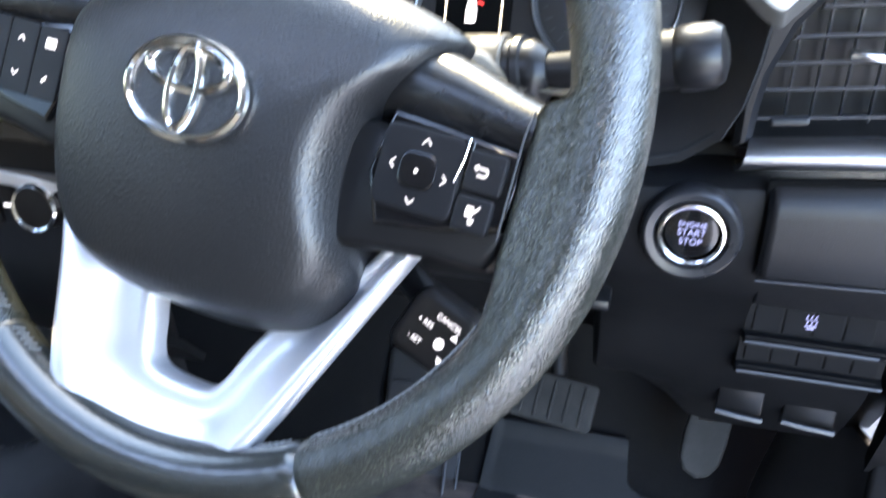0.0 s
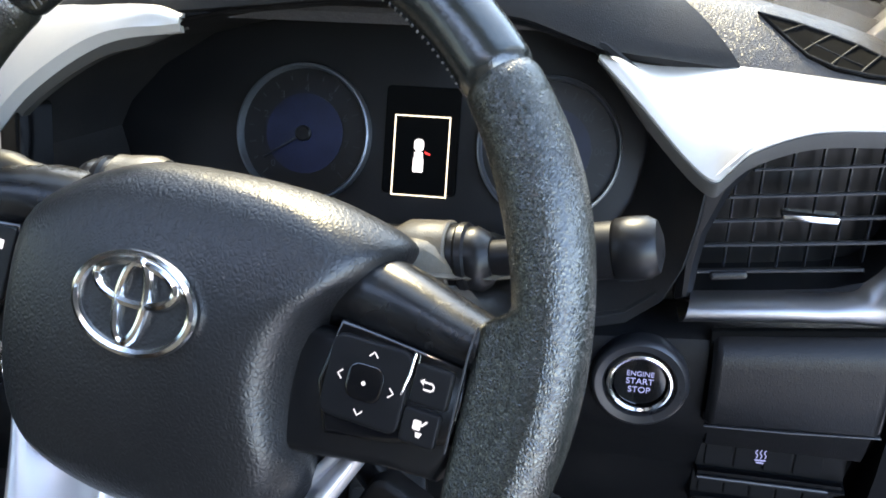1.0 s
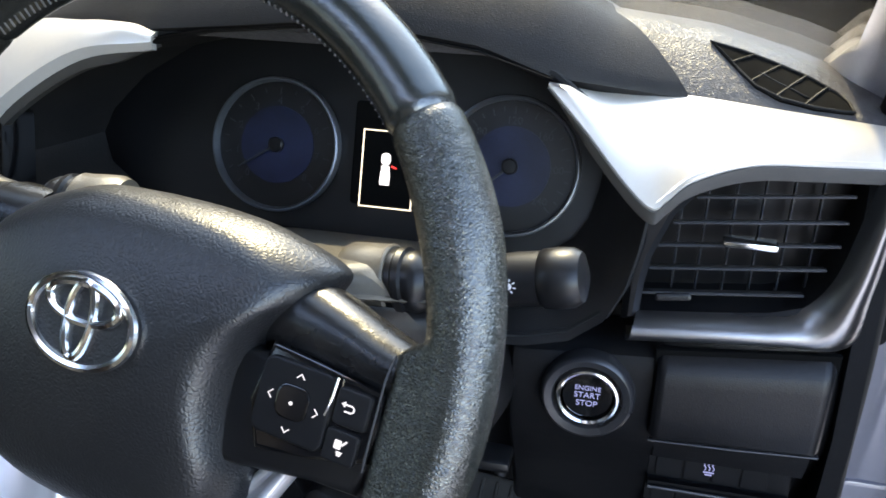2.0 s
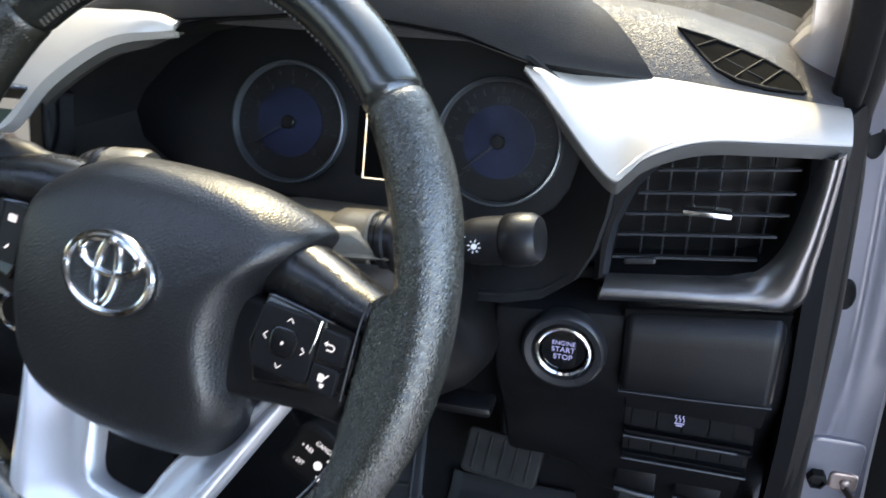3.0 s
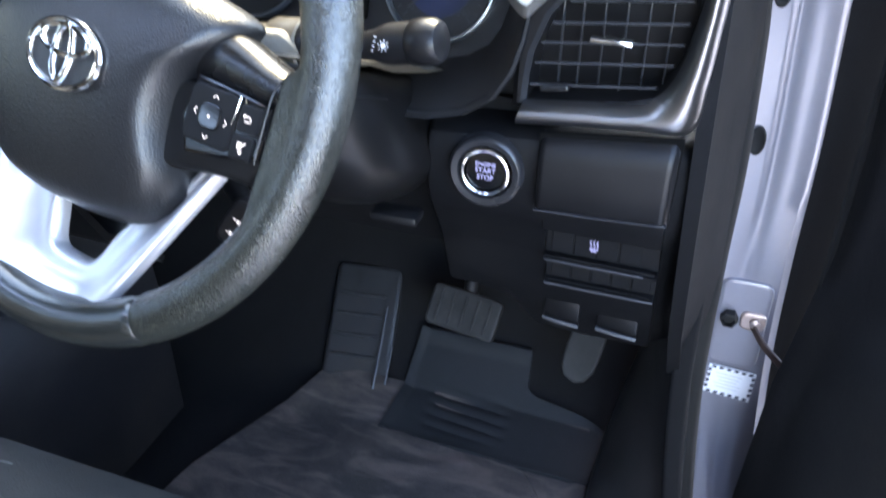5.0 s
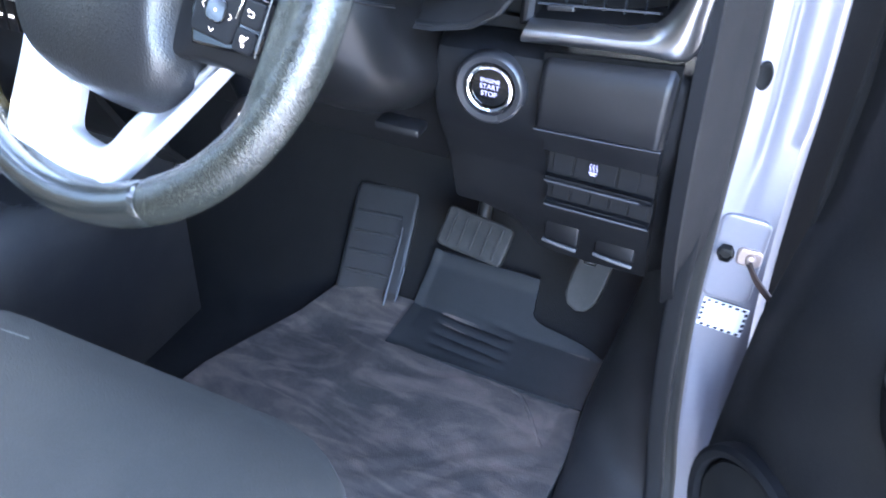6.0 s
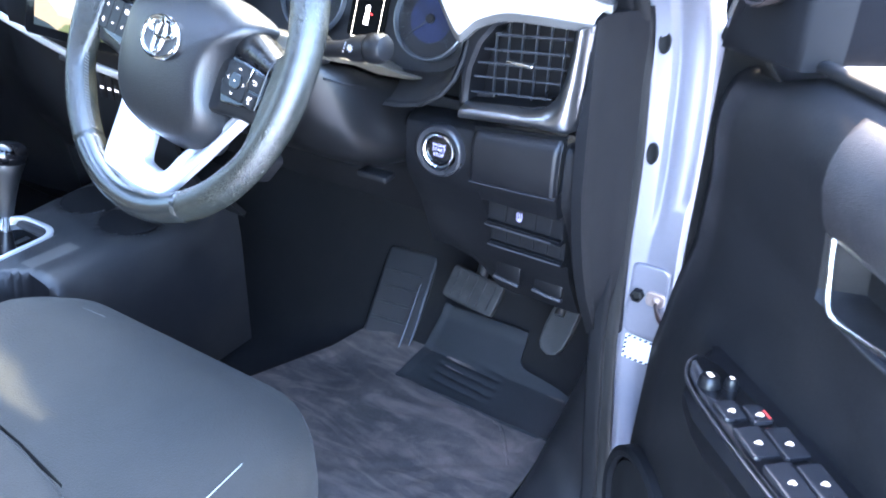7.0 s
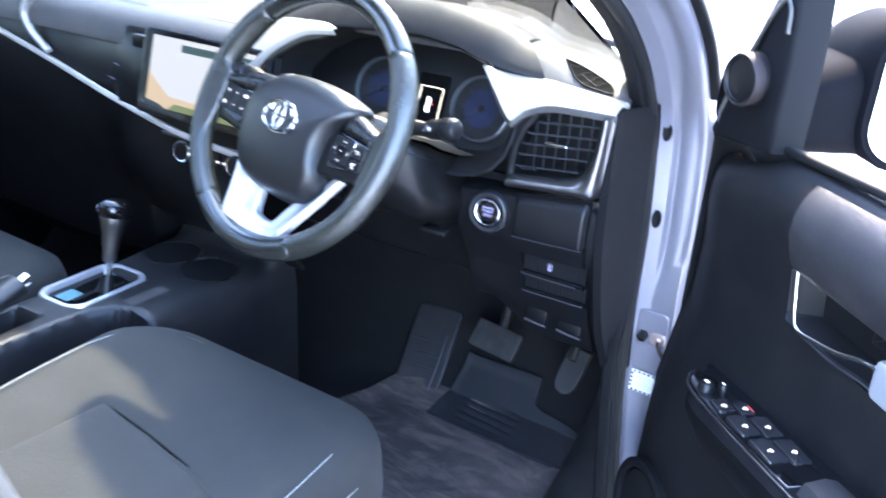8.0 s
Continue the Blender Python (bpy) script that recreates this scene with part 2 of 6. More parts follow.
TINTED = glass_mat("tinted_glass", (0.38, 0.40, 0.40))
CONSOLE = mat("console_grain", (0.0105, 0.0105, 0.0122), 0.42, var=0.2, grain=0.35, gscale=700, dust=0.04, spec=0.45)
MIRROR = mat("mirror_glass", (0.85, 0.9, 0.9), 0.03, metal=1.0, var=0.01, rvar=0.01)
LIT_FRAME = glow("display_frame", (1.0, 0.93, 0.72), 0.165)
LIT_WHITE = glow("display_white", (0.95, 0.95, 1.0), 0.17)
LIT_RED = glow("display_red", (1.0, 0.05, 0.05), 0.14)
LIT_BLUE = glow("legend_light", (0.40, 0.46, 0.95), 0.063)
LIT_ICON = glow("icon_light", (0.85, 0.88, 1.0), 0.095)
GROUND = mat("pale_concrete", (0.40, 0.405, 0.415), 0.9, var=0.15, vscale=1.5, grain=0.4, gkind="noise", gscale=60)
STEEL = mat("zinc", (0.42, 0.33, 0.30), 0.4, metal=0.7, var=0.2)
HEADLINER = mat("headliner", (0.30, 0.295, 0.285), 0.95, var=0.05, grain=0.4, gkind="noise", gscale=600)


# ---------------------------------------------------------------- mesh helpers
def thing(name, at, label, category, group="", kind=""):
    ob = new(name)
    ob.location = at
    ob.empty_display_size = 0.02
    return tagged(ob, label, category, group, kind)


def part(name, geo, material, parent=None, label="", smooth=True, sharp=38):
    """Links (verts, faces) in world coordinates as one mesh object under a thing or a part."""
    me = bpy.data.meshes.new(name)
    me.from_pydata([tuple(v) for v in geo[0]], [], geo[1])
    me.update()
    bm = bmesh.new()
    bm.from_mesh(me)
    bmesh.ops.remove_doubles(bm, verts=bm.verts, dist=1e-6)
    bmesh.ops.recalc_face_normals(bm, faces=bm.faces)
    bm.to_mesh(me)
    bm.free()
    if smooth:
        me.shade_smooth()
        me.set_sharp_from_angle(angle=radians(sharp))
    me.materials.append(material)
    ob = new(name, me)
    if parent:
        ob.parent = parent
        if parent.type == "EMPTY":
            ob.matrix_parent_inverse = Matrix.Translation(-parent.location)
    if label:
        ob["label"] = label
    return ob


def join(*geos):
    v, f = [], []
    for a, b in geos:
        k = len(v)
        v += list(a)
        f += [[i + k for i in q] for q in b]
    return v, f


def moved(geo, m):
    return [m @ Vector(p) for p in geo[0]], geo[1]


def loft(rings, closed=True, caps=True):
    """Skins rings of equal length."""
    v, f = [], []
    c = len(rings[0])
    for r in rings:
        v += [Vector(p) for p in r]
    for i in range(len(rings) - 1):
        for j in range(c if closed else c - 1):
            a, b = i * c + j, i * c + (j + 1) % c
            f.append([a, b, b + c, a + c])
    if caps and closed:
        f.append(list(range(c))[::-1])
        f.append([len(v) - c + j for j in range(c)])
    return v, f


def sheet(rows, thick):
    """A grid of points made solid by a thickness along its normals."""
    nr, nc = len(rows), len(rows[0])
    P = [[Vector(p) for p in r] for r in rows]
    N = [[None] * nc for _ in range(nr)]
    for i in range(nr):
        for j in range(nc):
            du = P[min(i + 1, nr - 1)][j] - P[max(i - 1, 0)][j]
            dv = P[i][min(j + 1, nc - 1)] - P[i][max(j - 1, 0)]
            w = du.cross(dv)
            N[i][j] = w.normalized() if w.length > 1e-12 else Vector((0, 0, 1))
    v = [p for r in P for p in r] + [P[i][j] - N[i][j] * thick for i in range(nr) for j in range(nc)]
    k = nr * nc
    f = []
    for i in range(nr - 1):
        for j in range(nc - 1):
            a = i * nc + j
            f.append([a, a + 1, a + nc + 1, a + nc])
            f.append([k + a, k + a + nc, k + a + nc + 1, k + a + 1])
    edge = [(0, j) for j in range(nc)] + [(i, nc - 1) for i in range(1, nr)] + [(nr - 1, j) for j in range(nc - 2, -1, -1)] + [(i, 0) for i in range(nr - 2, 0, -1)]
    for s in range(len(edge)):
        a, b = edge[s], edge[(s + 1) % len(edge)]
        ia, ib = a[0] * nc + a[1], b[0] * nc + b[1]
        f.append([ia, k + ia, k + ib, ib])
    return v, f


def inset(poly, d):
    """Moves a closed 2D outline inward by d."""
    n = len(poly)
    area = sum(poly[i][0] * poly[(i + 1) % n][1] - poly[(i + 1) % n][0] * poly[i][1] for i in range(n))
    s = 1 if area > 0 else -1
    out = []
    for i in range(n):
        a, b, c = Vector(poly[i - 1]), Vector(poly[i]), Vector(poly[(i + 1) % n])
        e, g = (b - a), (c - b)
        if e.length < 1e-9 or g.length < 1e-9:
            out.append(tuple(b)); continue
        e.normalize(); g.normalize()
        n1, n2 = Vector((-e.y, e.x)) * s, Vector((-g.y, g.x)) * s
        m = n1 + n2
        m = n1 if m.length < 1e-6 else m.normalized()
        out.append(tuple(b + m * (d / max(0.5, m.dot(n1)))))
    return out


def plate(poly, z0, z1, bevel=0.001, m=None, steps=2):
    """A prism over a 2D outline from z0 up to z1, its upper edge rounded."""
    rings = [[(*p, z0) for p in poly], [(*p, z1 - bevel) for p in poly]]
    for k in range(1, steps + 1):
        a = k / steps * math.pi / 2
        rings.append([(*p, z1 - bevel + bevel * math.sin(a)) for p in inset(poly, bevel * (1 - math.cos(a)))])
    rings.append([(*p, z1) for p in inset(poly, bevel * 1.5)])
    g = loft(rings)
    return moved(g, m) if m else g


def box(x0, x1, y0, y1, z0, z1, bevel=0.002, m=None, seg=2):
    bm = bmesh.new()
    bmesh.ops.create_cube(bm, size=1)
    for p in bm.verts:
        p.co = Vector(((x0 + x1) / 2 + p.co.x * (x1 - x0), (y0 + y1) / 2 + p.co.y * (y1 - y0), (z0 + z1) / 2 + p.co.z * (z1 - z0)))
    if bevel:
        bmesh.ops.bevel(bm, geom=list(bm.edges), offset=bevel, segments=seg, profile=0.5, affect="EDGES")
    bm.verts.index_update()
    g = [p.co.copy() for p in bm.verts], [[q.index for q in fc.verts] for fc in bm.faces]
    bm.free()
    return moved(g, m) if m else g


def rrect(w, h, r, cx=0, cy=0, seg=4):
    pts = []
    for qx, qy, a0 in ((1, 1, 0), (-1, 1, 90), (-1, -1, 180), (1, -1, 270)):
        for k in range(seg + 1):
            a = radians(a0 + 90 * k / seg)
            pts.append((cx + qx * (w / 2 - r) + r * math.cos(a), cy + qy * (h / 2 - r) + r * math.sin(a)))
    return pts


def circle(r, n=32, cx=0, cy=0, ry=None):
    return [(cx + r * math.cos(2 * math.pi * k / n), cy + (ry or r) * math.sin(2 * math.pi * k / n)) for k in range(n)]


def lathe(profile, m=None, seg=40):
    """Turns (radius, height) pairs about the local z axis."""
    rings = [[(r * math.cos(2 * math.pi * k / seg), r * math.sin(2 * math.pi * k / seg), z) for k in range(seg)] for r, z in profile]
    g = loft(rings)
    return moved(g, m) if m else g


def smooth_path(pts, n=8):
    """A Catmull-Rom curve through the points."""
    p = [Vector(q) for q in pts]
    p = [p[0] * 2 - p[1]] + p + [p[-1] * 2 - p[-2]]
    out = []
    for i in range(1, len(p) - 2):
        for k in range(n):
            t = k / n
            out.append(0.5 * ((2 * p[i]) + (p[i + 1] - p[i - 1]) * t + (2 * p[i - 1] - 5 * p[i] + 4 * p[i + 1] - p[i + 2]) * t * t
                              + (3 * p[i] - p[i - 1] - 3 * p[i + 1] + p[i + 2]) * t ** 3))
    return out + [p[-2]]


def sweep(path, section, up=(0, 0, 1), scale=None, caps=True, closed=False):
    """Carries a 2D section along a path. scale: a function of 0..1."""
    rings = []
    n = len(path)
    for i, p in enumerate(path):
        a, b = (path[i - 1], path[(i + 1) % n]) if closed else (path[max(0, i - 1)], path[min(n - 1, i + 1)])
        t = (Vector(b) - Vector(a)).normalized()
        s = t.cross(Vector(up))
        s = s.normalized() if s.length > 1e-6 else Vector((1, 0, 0))
        w = s.cross(t)
        k = scale(i / (n - 1)) if scale else 1
        rings.append([Vector(p) + s * (q[0] * k) + w * (q[1] * k) for q in section])
    if closed:
        rings.append(rings[0])
        caps = False
    return loft(rings, True, caps)


def tube(path, r, seg=12, up=(0, 0, 1), scale=None, closed=False):
    return sweep(path, circle(r, seg), up, scale, True, closed)


def ring_plate(outer, inner, z0, z1, m=None, bevel=0.001):
    """A flat frame between two outlines of equal length."""
    rings = [[(*p, z0) for p in outer], [(*p, z1 - bevel) for p in outer], [(*p, z1) for p in inset(outer, bevel)],
             [(*p, z1) for p in inset(inner, -bevel)], [(*p, z1 - bevel) for p in inner], [(*p, z0) for p in inner]]
    rings.append(rings[0])
    g = loft(rings, True, False)
    return moved(g, m) if m else g


def words(text, size, m, thick=0.0002):
    """Flat letters in the built-in font, centred, in the local xy plane."""
    cu = bpy.data.curves.new("letters", "FONT")
    cu.body, cu.size, cu.align_x, cu.align_y, cu.extrude = text, size, "CENTER", "CENTER", thick
    ob = bpy.data.objects.new("letters", cu)
    me = bpy.data.meshes.new_from_object(ob)
    g = [m @ p.co for p in me.vertices], [list(q.vertices) for q in me.polygons]
    bpy.data.objects.remove(ob)
    bpy.data.curves.remove(cu)
    bpy.data.meshes.remove(me)
    return g


def axes(o, x, y, z):
    """A pose from an origin and three axes."""
    m = Matrix((x, y, z)).transposed().to_4x4()
    m.translation = o
    return m


def facing(o, normal, up=(0, 0, 1)):
    """A pose whose z axis is the normal and whose y axis points up."""
    z = Vector(normal).normalized()
    x = Vector(up).cross(z).normalized()
    return axes(Vector(o), x, z.cross(x), z)


def lerp(a, b, t):
    return a + (b - a) * t


def interp(x, table):
    """Straight-line reading of a table of (x, value)."""
    if x <= table[0][0]:
        return table[0][1]
    for (a, p), (b, q) in zip(table, table[1:]):
        if x <= b:
            return p + (q - p) * (x - a) / (b - a)
    return table[-1][1]


def step(a, b, x):
    t = min(1, max(0, (x - a) / (b - a)))
    return t * t * (3 - 2 * t)


# ---------------------------------------------------------------- the ground and the car's shell
tagged(part("ground", sheet([[(-400, -400, 0), (400, -400, 0)], [(-400, 400, 0), (400, 400, 0)]], 0.2), GROUND, smooth=False), "pale sunlit concrete yard under the parked car", "ground", kind="structure")

MID = -0.37          # the car's centre line
car = thing("pickup_cab", (MID, 0, 0.45), "silver pickup cab with its driver's door standing open", "pickup cab")


def pillar_line(side):
    """The raked line of the windscreen pillar, from its foot to the roof."""
    X = (lambda x: x) if side > 0 else (lambda x: 2 * MID - x)
    return [(X(0.4055), 0.305, 1.274), (X(0.4030), 0.274, 1.319), (X(0.399), 0.241, 1.360), (X(0.391), 0.193, 1.406), (X(0.384), 0.140, 1.441), (X(0.362), -0.04, 1.543), (X(0.330), -0.24, 1.640), (X(0.285), -0.46, 1.705)]


# hinge pillar and windscreen pillar: one silver pressing with an inner flange, a step and an outer face
edge = smooth_path([(0.459, 0.314, 0.52), (0.449, 0.314, 0.62), (0.436, 0.321, 0.74), (0.423, 0.3225, 0.875), (0.4175, 0.3215, 0.995), (0.4155, 0.3185, 1.108), (0.410, 0.318, 1.217)] + pillar_line(1), 6)
jamb_rows = []
for k, p in enumerate(edge):
    run = (edge[min(k + 1, len(edge) - 1)] - edge[max(k - 1, 0)]).normalized()
    out = Vector((0, run.z, -run.y)).normalized()
    w, deep = step(1.26, 1.38, p.z), lerp(0.25, 1.0, step(0.99, 1.12, p.z))
    section = [(-0.004, -0.004), (0.0, 0.0), (0.004, 0.0012), (0.018, 0.0018), (0.0215, 0.0032), (lerp(0.0245, 0.032, w), 0.0095 * deep), (lerp(0.028, 0.040, w), 0.0105 * deep), (lerp(0.032, 0.043, w), 0.0085 * deep), (lerp(0.040, 0.048, w), 0.0075 * deep), (0.056, 0.0095 * deep), (0.0615, 0.0145), (0.064, 0.024), (0.065, 0.060), (0.066, lerp(0.40, 0.075, step(1.15, 1.30, p.z)))]
    jamb_rows.append([p + Vector((dx, 0, 0)) + out * dn for dx, dn in section])
part("hinge_pillar", sheet(jamb_rows, -0.003), PAINT, car, "silver painted pillar with a stepped flange", sharp=50)
part("drip_seal", sweep([r[11] + Vector((0.004, 0.004, 0.004)) for r in jamb_rows if r[1].z > 1.29], rrect(0.012, 0.016, 0.005), up=(1, 0, 0.2)), RUBBER, car, "black rubber drip seal")
# black sheet added behind the hinges in place of the gap's shade
low = [r for r in jamb_rows if r[1].z < 1.27]
part("hinge_shade", sheet([[(r[11].x - 0.002, 0.362, r[1].z), (r[11].x + 0.03, 0.366, r[1].z), (r[11].x + 0.075, 0.372, r[1].z)] for r in low], 0.004), MATTBLK, car, "black sheet standing in for shade behind the open door")


def pillar_section(path, section, name, material, label=""):
    return part(name, sweep(smooth_path(path, 6), section, up=(1, 0, 0.2)), material, car, label)


for s in (1, -1):
    line = pillar_line(s)
    k = 1 if s > 0 else -1
    if s < 0:
        pillar_section([(x - 0.030, y + 0.045, z + 0.030) for x, y, z in line], rrect(0.068, 0.075, 0.02), "windscreen_pillar", PAINT, "silver painted windscreen pillar")
    inner = [(x - k * 0.026, y + 0.030, z + 0.024) for x, y, z in line]
    inner[0:1] = [(line[0][0] - k * 0.030, 0.348, 1.25)]
    pillar_section(inner, rrect(0.065, 0.048, 0.018), "pillar_trim", PILLAR, "pale grey moulded pillar trim")

# roof, rear wall, far side, sills; the unseen rear wall is dark to cut bounce
roof_rows = []
for y in (-0.40, -0.5, -0.8, -1.2, -1.5):
    roof_rows.append([(MID + u * 0.70, y + 0.02 * (1 - u * u), 1.70 + 0.055 * (1 - u * u) + 0.02 * step(-0.4, -0.9, y)) for u in (-1, -0.92, -0.7, -0.4, 0, 0.4, 0.7, 0.92, 1)])
part("roof", sheet(roof_rows, 0.03), PAINT, car)
part("headliner", sheet([[(p[0], p[1], p[2] - 0.034) for p in r] for r in roof_rows], -0.01), HEADLINER, car, "pale grey headliner")
part("rear_wall", box(MID - 0.78, MID + 0.78, -1.52, -1.46, 0.45, 1.72, 0.02), BOLSTER, car, "unseen rear wall, dark to cut bounced light")
part("side_wall", box(MID - 0.84, MID - 0.79, -1.5, 0.8, 0.45, 1.25, 0.02), PLASTIC, car)
# unseen panes; the tint and the rear pane are added to dim the cab
part("side_glass", box(MID - 0.80, MID - 0.795, -1.5, 0.3, 1.25, 1.70, 0), TINTED, car, "unseen side glass, tinted to hold back light", smooth=False)
part("rear_shading_glass", box(0.425, 0.430, -1.5, -1.02, 1.27, 1.70, 0), TINTED, car, "unseen side glass, tinted to hold back light", smooth=False)
part("centre_pillar", box(0.36, 0.46, -1.02, -0.90, 0.50, 1.70, 0.02), PAINT, car)
part("sill", box(0.36, 0.53, -1.5, 0.33, 0.44, 0.565, 0.025), PAINT, car)
part("rear_quarter", box(0.40, 0.50, -1.5, -1.02, 0.50, 1.28, 0.02), PAINT, car)
part("underbody", box(MID - 0.8, 0.42, -1.5, 0.8, 0.44, 0.50, 0.01), SMOOTHBLK, car)
part("bonnet", sheet([[(MID + u * w, y, z - 0.06 * u * u) for u in (-1, -0.8, -0.4, 0, 0.4, 0.8, 1)] for y, z, w in ((0.66, 1.17, 0.78), (0.9, 1.16, 0.80), (1.3, 1.12, 0.80), (1.7, 1.04, 0.78), (1.85, 0.9, 0.76))], 0.02), PAINT, car, "silver bonnet beyond the windscreen")
part("wing", box(0.49, 0.54, 0.39, 1.8, 0.55, 1.16, 0.03), PAINT, car)

# windscreen
ws = []
for i in range(9):
    t = i / 8
    r = []
    for j in range(17):
        u = -1 + j / 8
        y = lerp(0.46, -0.36, t) + lerp(0.30, 0.14, t) * (1 - u * u)
        z = lerp(1.235, 1.695, t) + lerp(0.0, 0.05, t) * (1 - u * u)
        r.append((MID + u * lerp(0.755, 0.64, t), y, z))
    ws.append(r)
tagged(part("windscreen", sheet(ws, 0.005), GLASS), "clear raked windscreen above the dashboard", "windscreen", kind="structure")

# unseen panel added to stop sun leaking through the dashboard to the floor
part("cowl_sun_stop", box(MID - 0.78, 0.40, 0.33, 0.745, 1.196, 1.214, 0.004), SMOOTHBLK, car)
wiper = thing("windscreen_wiper", (-0.05, 0.78, 1.17), "black windscreen wiper parked outside the glass", "wiper")
part("blade", sweep(smooth_path([(-0.30, 0.860, 1.262), (-0.05, 0.800, 1.282), (0.06, 0.752, 1.287), (0.17, 0.700, 1.290), (0.25, 0.655, 1.290)], 5), rrect(0.010, 0.012, 0.003)), RUBBER, wiper)
part("arm", sweep(smooth_path([(-0.32, 0.90, 1.160), (-0.26, 0.868, 1.235), (-0.14, 0.826, 1.285), (-0.02, 0.795, 1.292)], 5), rrect(0.012, 0.006, 0.002)), SMOOTHBLK, wiper)

# floor and toe board
fl = []
for y, z in ((-1.46, 0.60), (-0.25, 0.60), (-0.20, 0.562), (0.40, 0.560), (0.47, 0.575), (0.56, 0.66), (0.66, 0.80), (0.70, 1.0), (0.70, 1.2)):
    fl.append([(x, y, z + 0.012 * noise.noise((x * 6, y * 6, 0))) for x in np.linspace(MID - 0.8, 0.40, 22)])
tagged(part("floor", sheet(fl, 0.02), CARPET), "dark dusty carpet floor of the footwell", "floor", kind="structure")

# black side trim between dashboard and door opening, and the scuff plate
side = []
for w in (0.0, 0.28, 0.55, 0.75, 1.0):
    side.append([(interp(z, [(0.86, 0.408), (0.95, 0.402), (1.27, 0.390)]) - (0.006 if w < 0.35 else 0) + 0.018 * step(0.40, 0.75, w), lerp(interp(z, [(0.880, 0.284), (0.955, 0.243), (1.025, 0.214), (1.10, 0.20)]), 0.315, w), z) for z in (0.880, 0.92, 0.955, 1.0, 1.05, 1.1, 1.2, 1.29)])
kick = thing("kick_panel", (0.40, 0.3, 0.56), "black plastic side trim beside the footwell", "trim panel", kind="structure")
part("side_trim", sheet(side, 0.012), MATTBLK, kick)
inner_line = smooth_path([(0.334, -0.90, 0.572), (0.334, -0.30, 0.572), (0.335, 0.05, 0.573), (0.337, 0.20, 0.577), (0.338, 0.31, 0.585), (0.338, 0.40, 0.610), (0.352, 0.46, 0.680), (0.370, 0.465, 0.770), (0.385, 0.43, 0.884)], 6)
outer_line = smooth_path([(0.446, -0.90, 0.596), (0.446, -0.30, 0.596), (0.446, 0.05, 0.596), (0.445, 0.17, 0.599), (0.441, 0.235, 0.615), (0.437, 0.268, 0.655), (0.431, 0.284, 0.720), (0.424, 0.290, 0.800), (0.414, 0.292, 0.884)], 6)
rows = []
for a, b in zip(inner_line, outer_line):
    up_ = step(0.10, 0.30, a.y)
    rows.append([a + Vector((0.004, 0.004, -0.03))] + [a.lerp(b, w) + Vector((-0.020 * up_, -0.010 * up_, 0.014 * (1 - 0.5 * up_))) * (math.sin(math.pi * w ** 0.6) ** 0.6 if 0 < w < 1 else 0) for w in (0, 0.05, 0.12, 0.22, 0.35, 0.5, 0.65, 0.8, 0.92, 1.0)])
part("scuff_plate", sheet(rows, 0.006), SILL, kick, "scuffed dusty sill plate curving into the kick panel", sharp=60)

# weatherstrip round the door opening
pl = pillar_line(1)
seal_path = smooth_path([(p[0] - 0.009, p[1] - 0.010, p[2] - 0.008) for p in pl[::-1]] + [(0.402, 0.296, 1.217), (0.408, 0.300, 1.108), (0.409, 0.300, 1.0), (0.413, 0.298, 0.86), (0.427, 0.290, 0.72), (0.442, 0.268, 0.645), (0.450, 0.215, 0.605), (0.450, 0.10, 0.598), (0.450, -0.5, 0.598), (0.450, -0.88, 0.60)], 8)
sealthing = thing("weatherstrip", (0.44, 0.2, 0.6), "black rubber weatherstrip round the open door frame", "weatherstrip")
part("bulb", sweep(seal_path, rrect(0.018, 0.026, 0.008), up=(1, 0, 0)), RUBBER, sealthing)
part("lip", sweep([p + Vector((-0.009, -0.014, 0.004)) for p in seal_path], rrect(0.014, 0.020, 0.005), up=(1, 0, 0)), MATTBLK, sealthing)

# ---------------------------------------------------------------- dashboard
dash = thing("dashboard", (MID, 0.35, 0.75), "dark grained dashboard with silver trim strips and a sunlit top", "dashboard")
HOODX = 0.056       # centre of the instrument hood


def pad_z(x, y):
    """Height of the dashboard's top."""
    z = 1.297 + 0.02 * step(0.25, 0.40, y) - 0.035 * step(0.42, 0.62, y)
    z -= 0.012 * step(-0.3, -0.9, x)
    seam = interp(x, [(0.20, 1.300), (0.26, 1.308), (0.385, 1.297)])
    crest = interp(x, [(0.20, 1.342), (0.279, 1.334), (0.336, 1.320), (0.36, 1.311), (0.385, 1.299)])
    end = seam + (crest - seam) * min(1, max(0, (y - 0.235) / 0.045)) - 0.03 * step(0.29, 0.5, y)
    z += 0.040 * (1 - step(0.62, 1.0, abs(x - HOODX) / 0.235)) * (1 - step(0.40, 0.6, y))
    return lerp(z, end, step(0.165, 0.215, x))


def front_y(x):
    u = abs(x - HOODX) / 0.235
    return 0.236 if x > 0.2 else lerp(0.225, 0.252, step(0.5, 0.95, u))


xs = [-1.13, -1.0, -0.85, -0.7, -0.55, -0.45, -0.36, -0.30, -0.26] + list(np.linspace(-0.225, 0.305, 47)) + [0.33, 0.35, 0.368, 0.382]
pad = []
for x in xs:
    yf = front_y(x)
    row = [(x, yf + 0.004, pad_z(x, yf) - 0.012), (x, yf, pad_z(x, yf) - 0.005), (x, yf + 0.004, pad_z(x, yf))]
    yend = 0.36 + 0.28 * (1 - min(1, abs((x - MID) / 0.76)) ** 2)
    for k in range(1, 13):
        y = lerp(yf + 0.004, yend, k / 12)
        row.append((x, y, pad_z(x, y)))
    pad.append(row)
part("top_pad", sheet(pad, 0.012), SOFT, dash, "grained soft dashboard top")

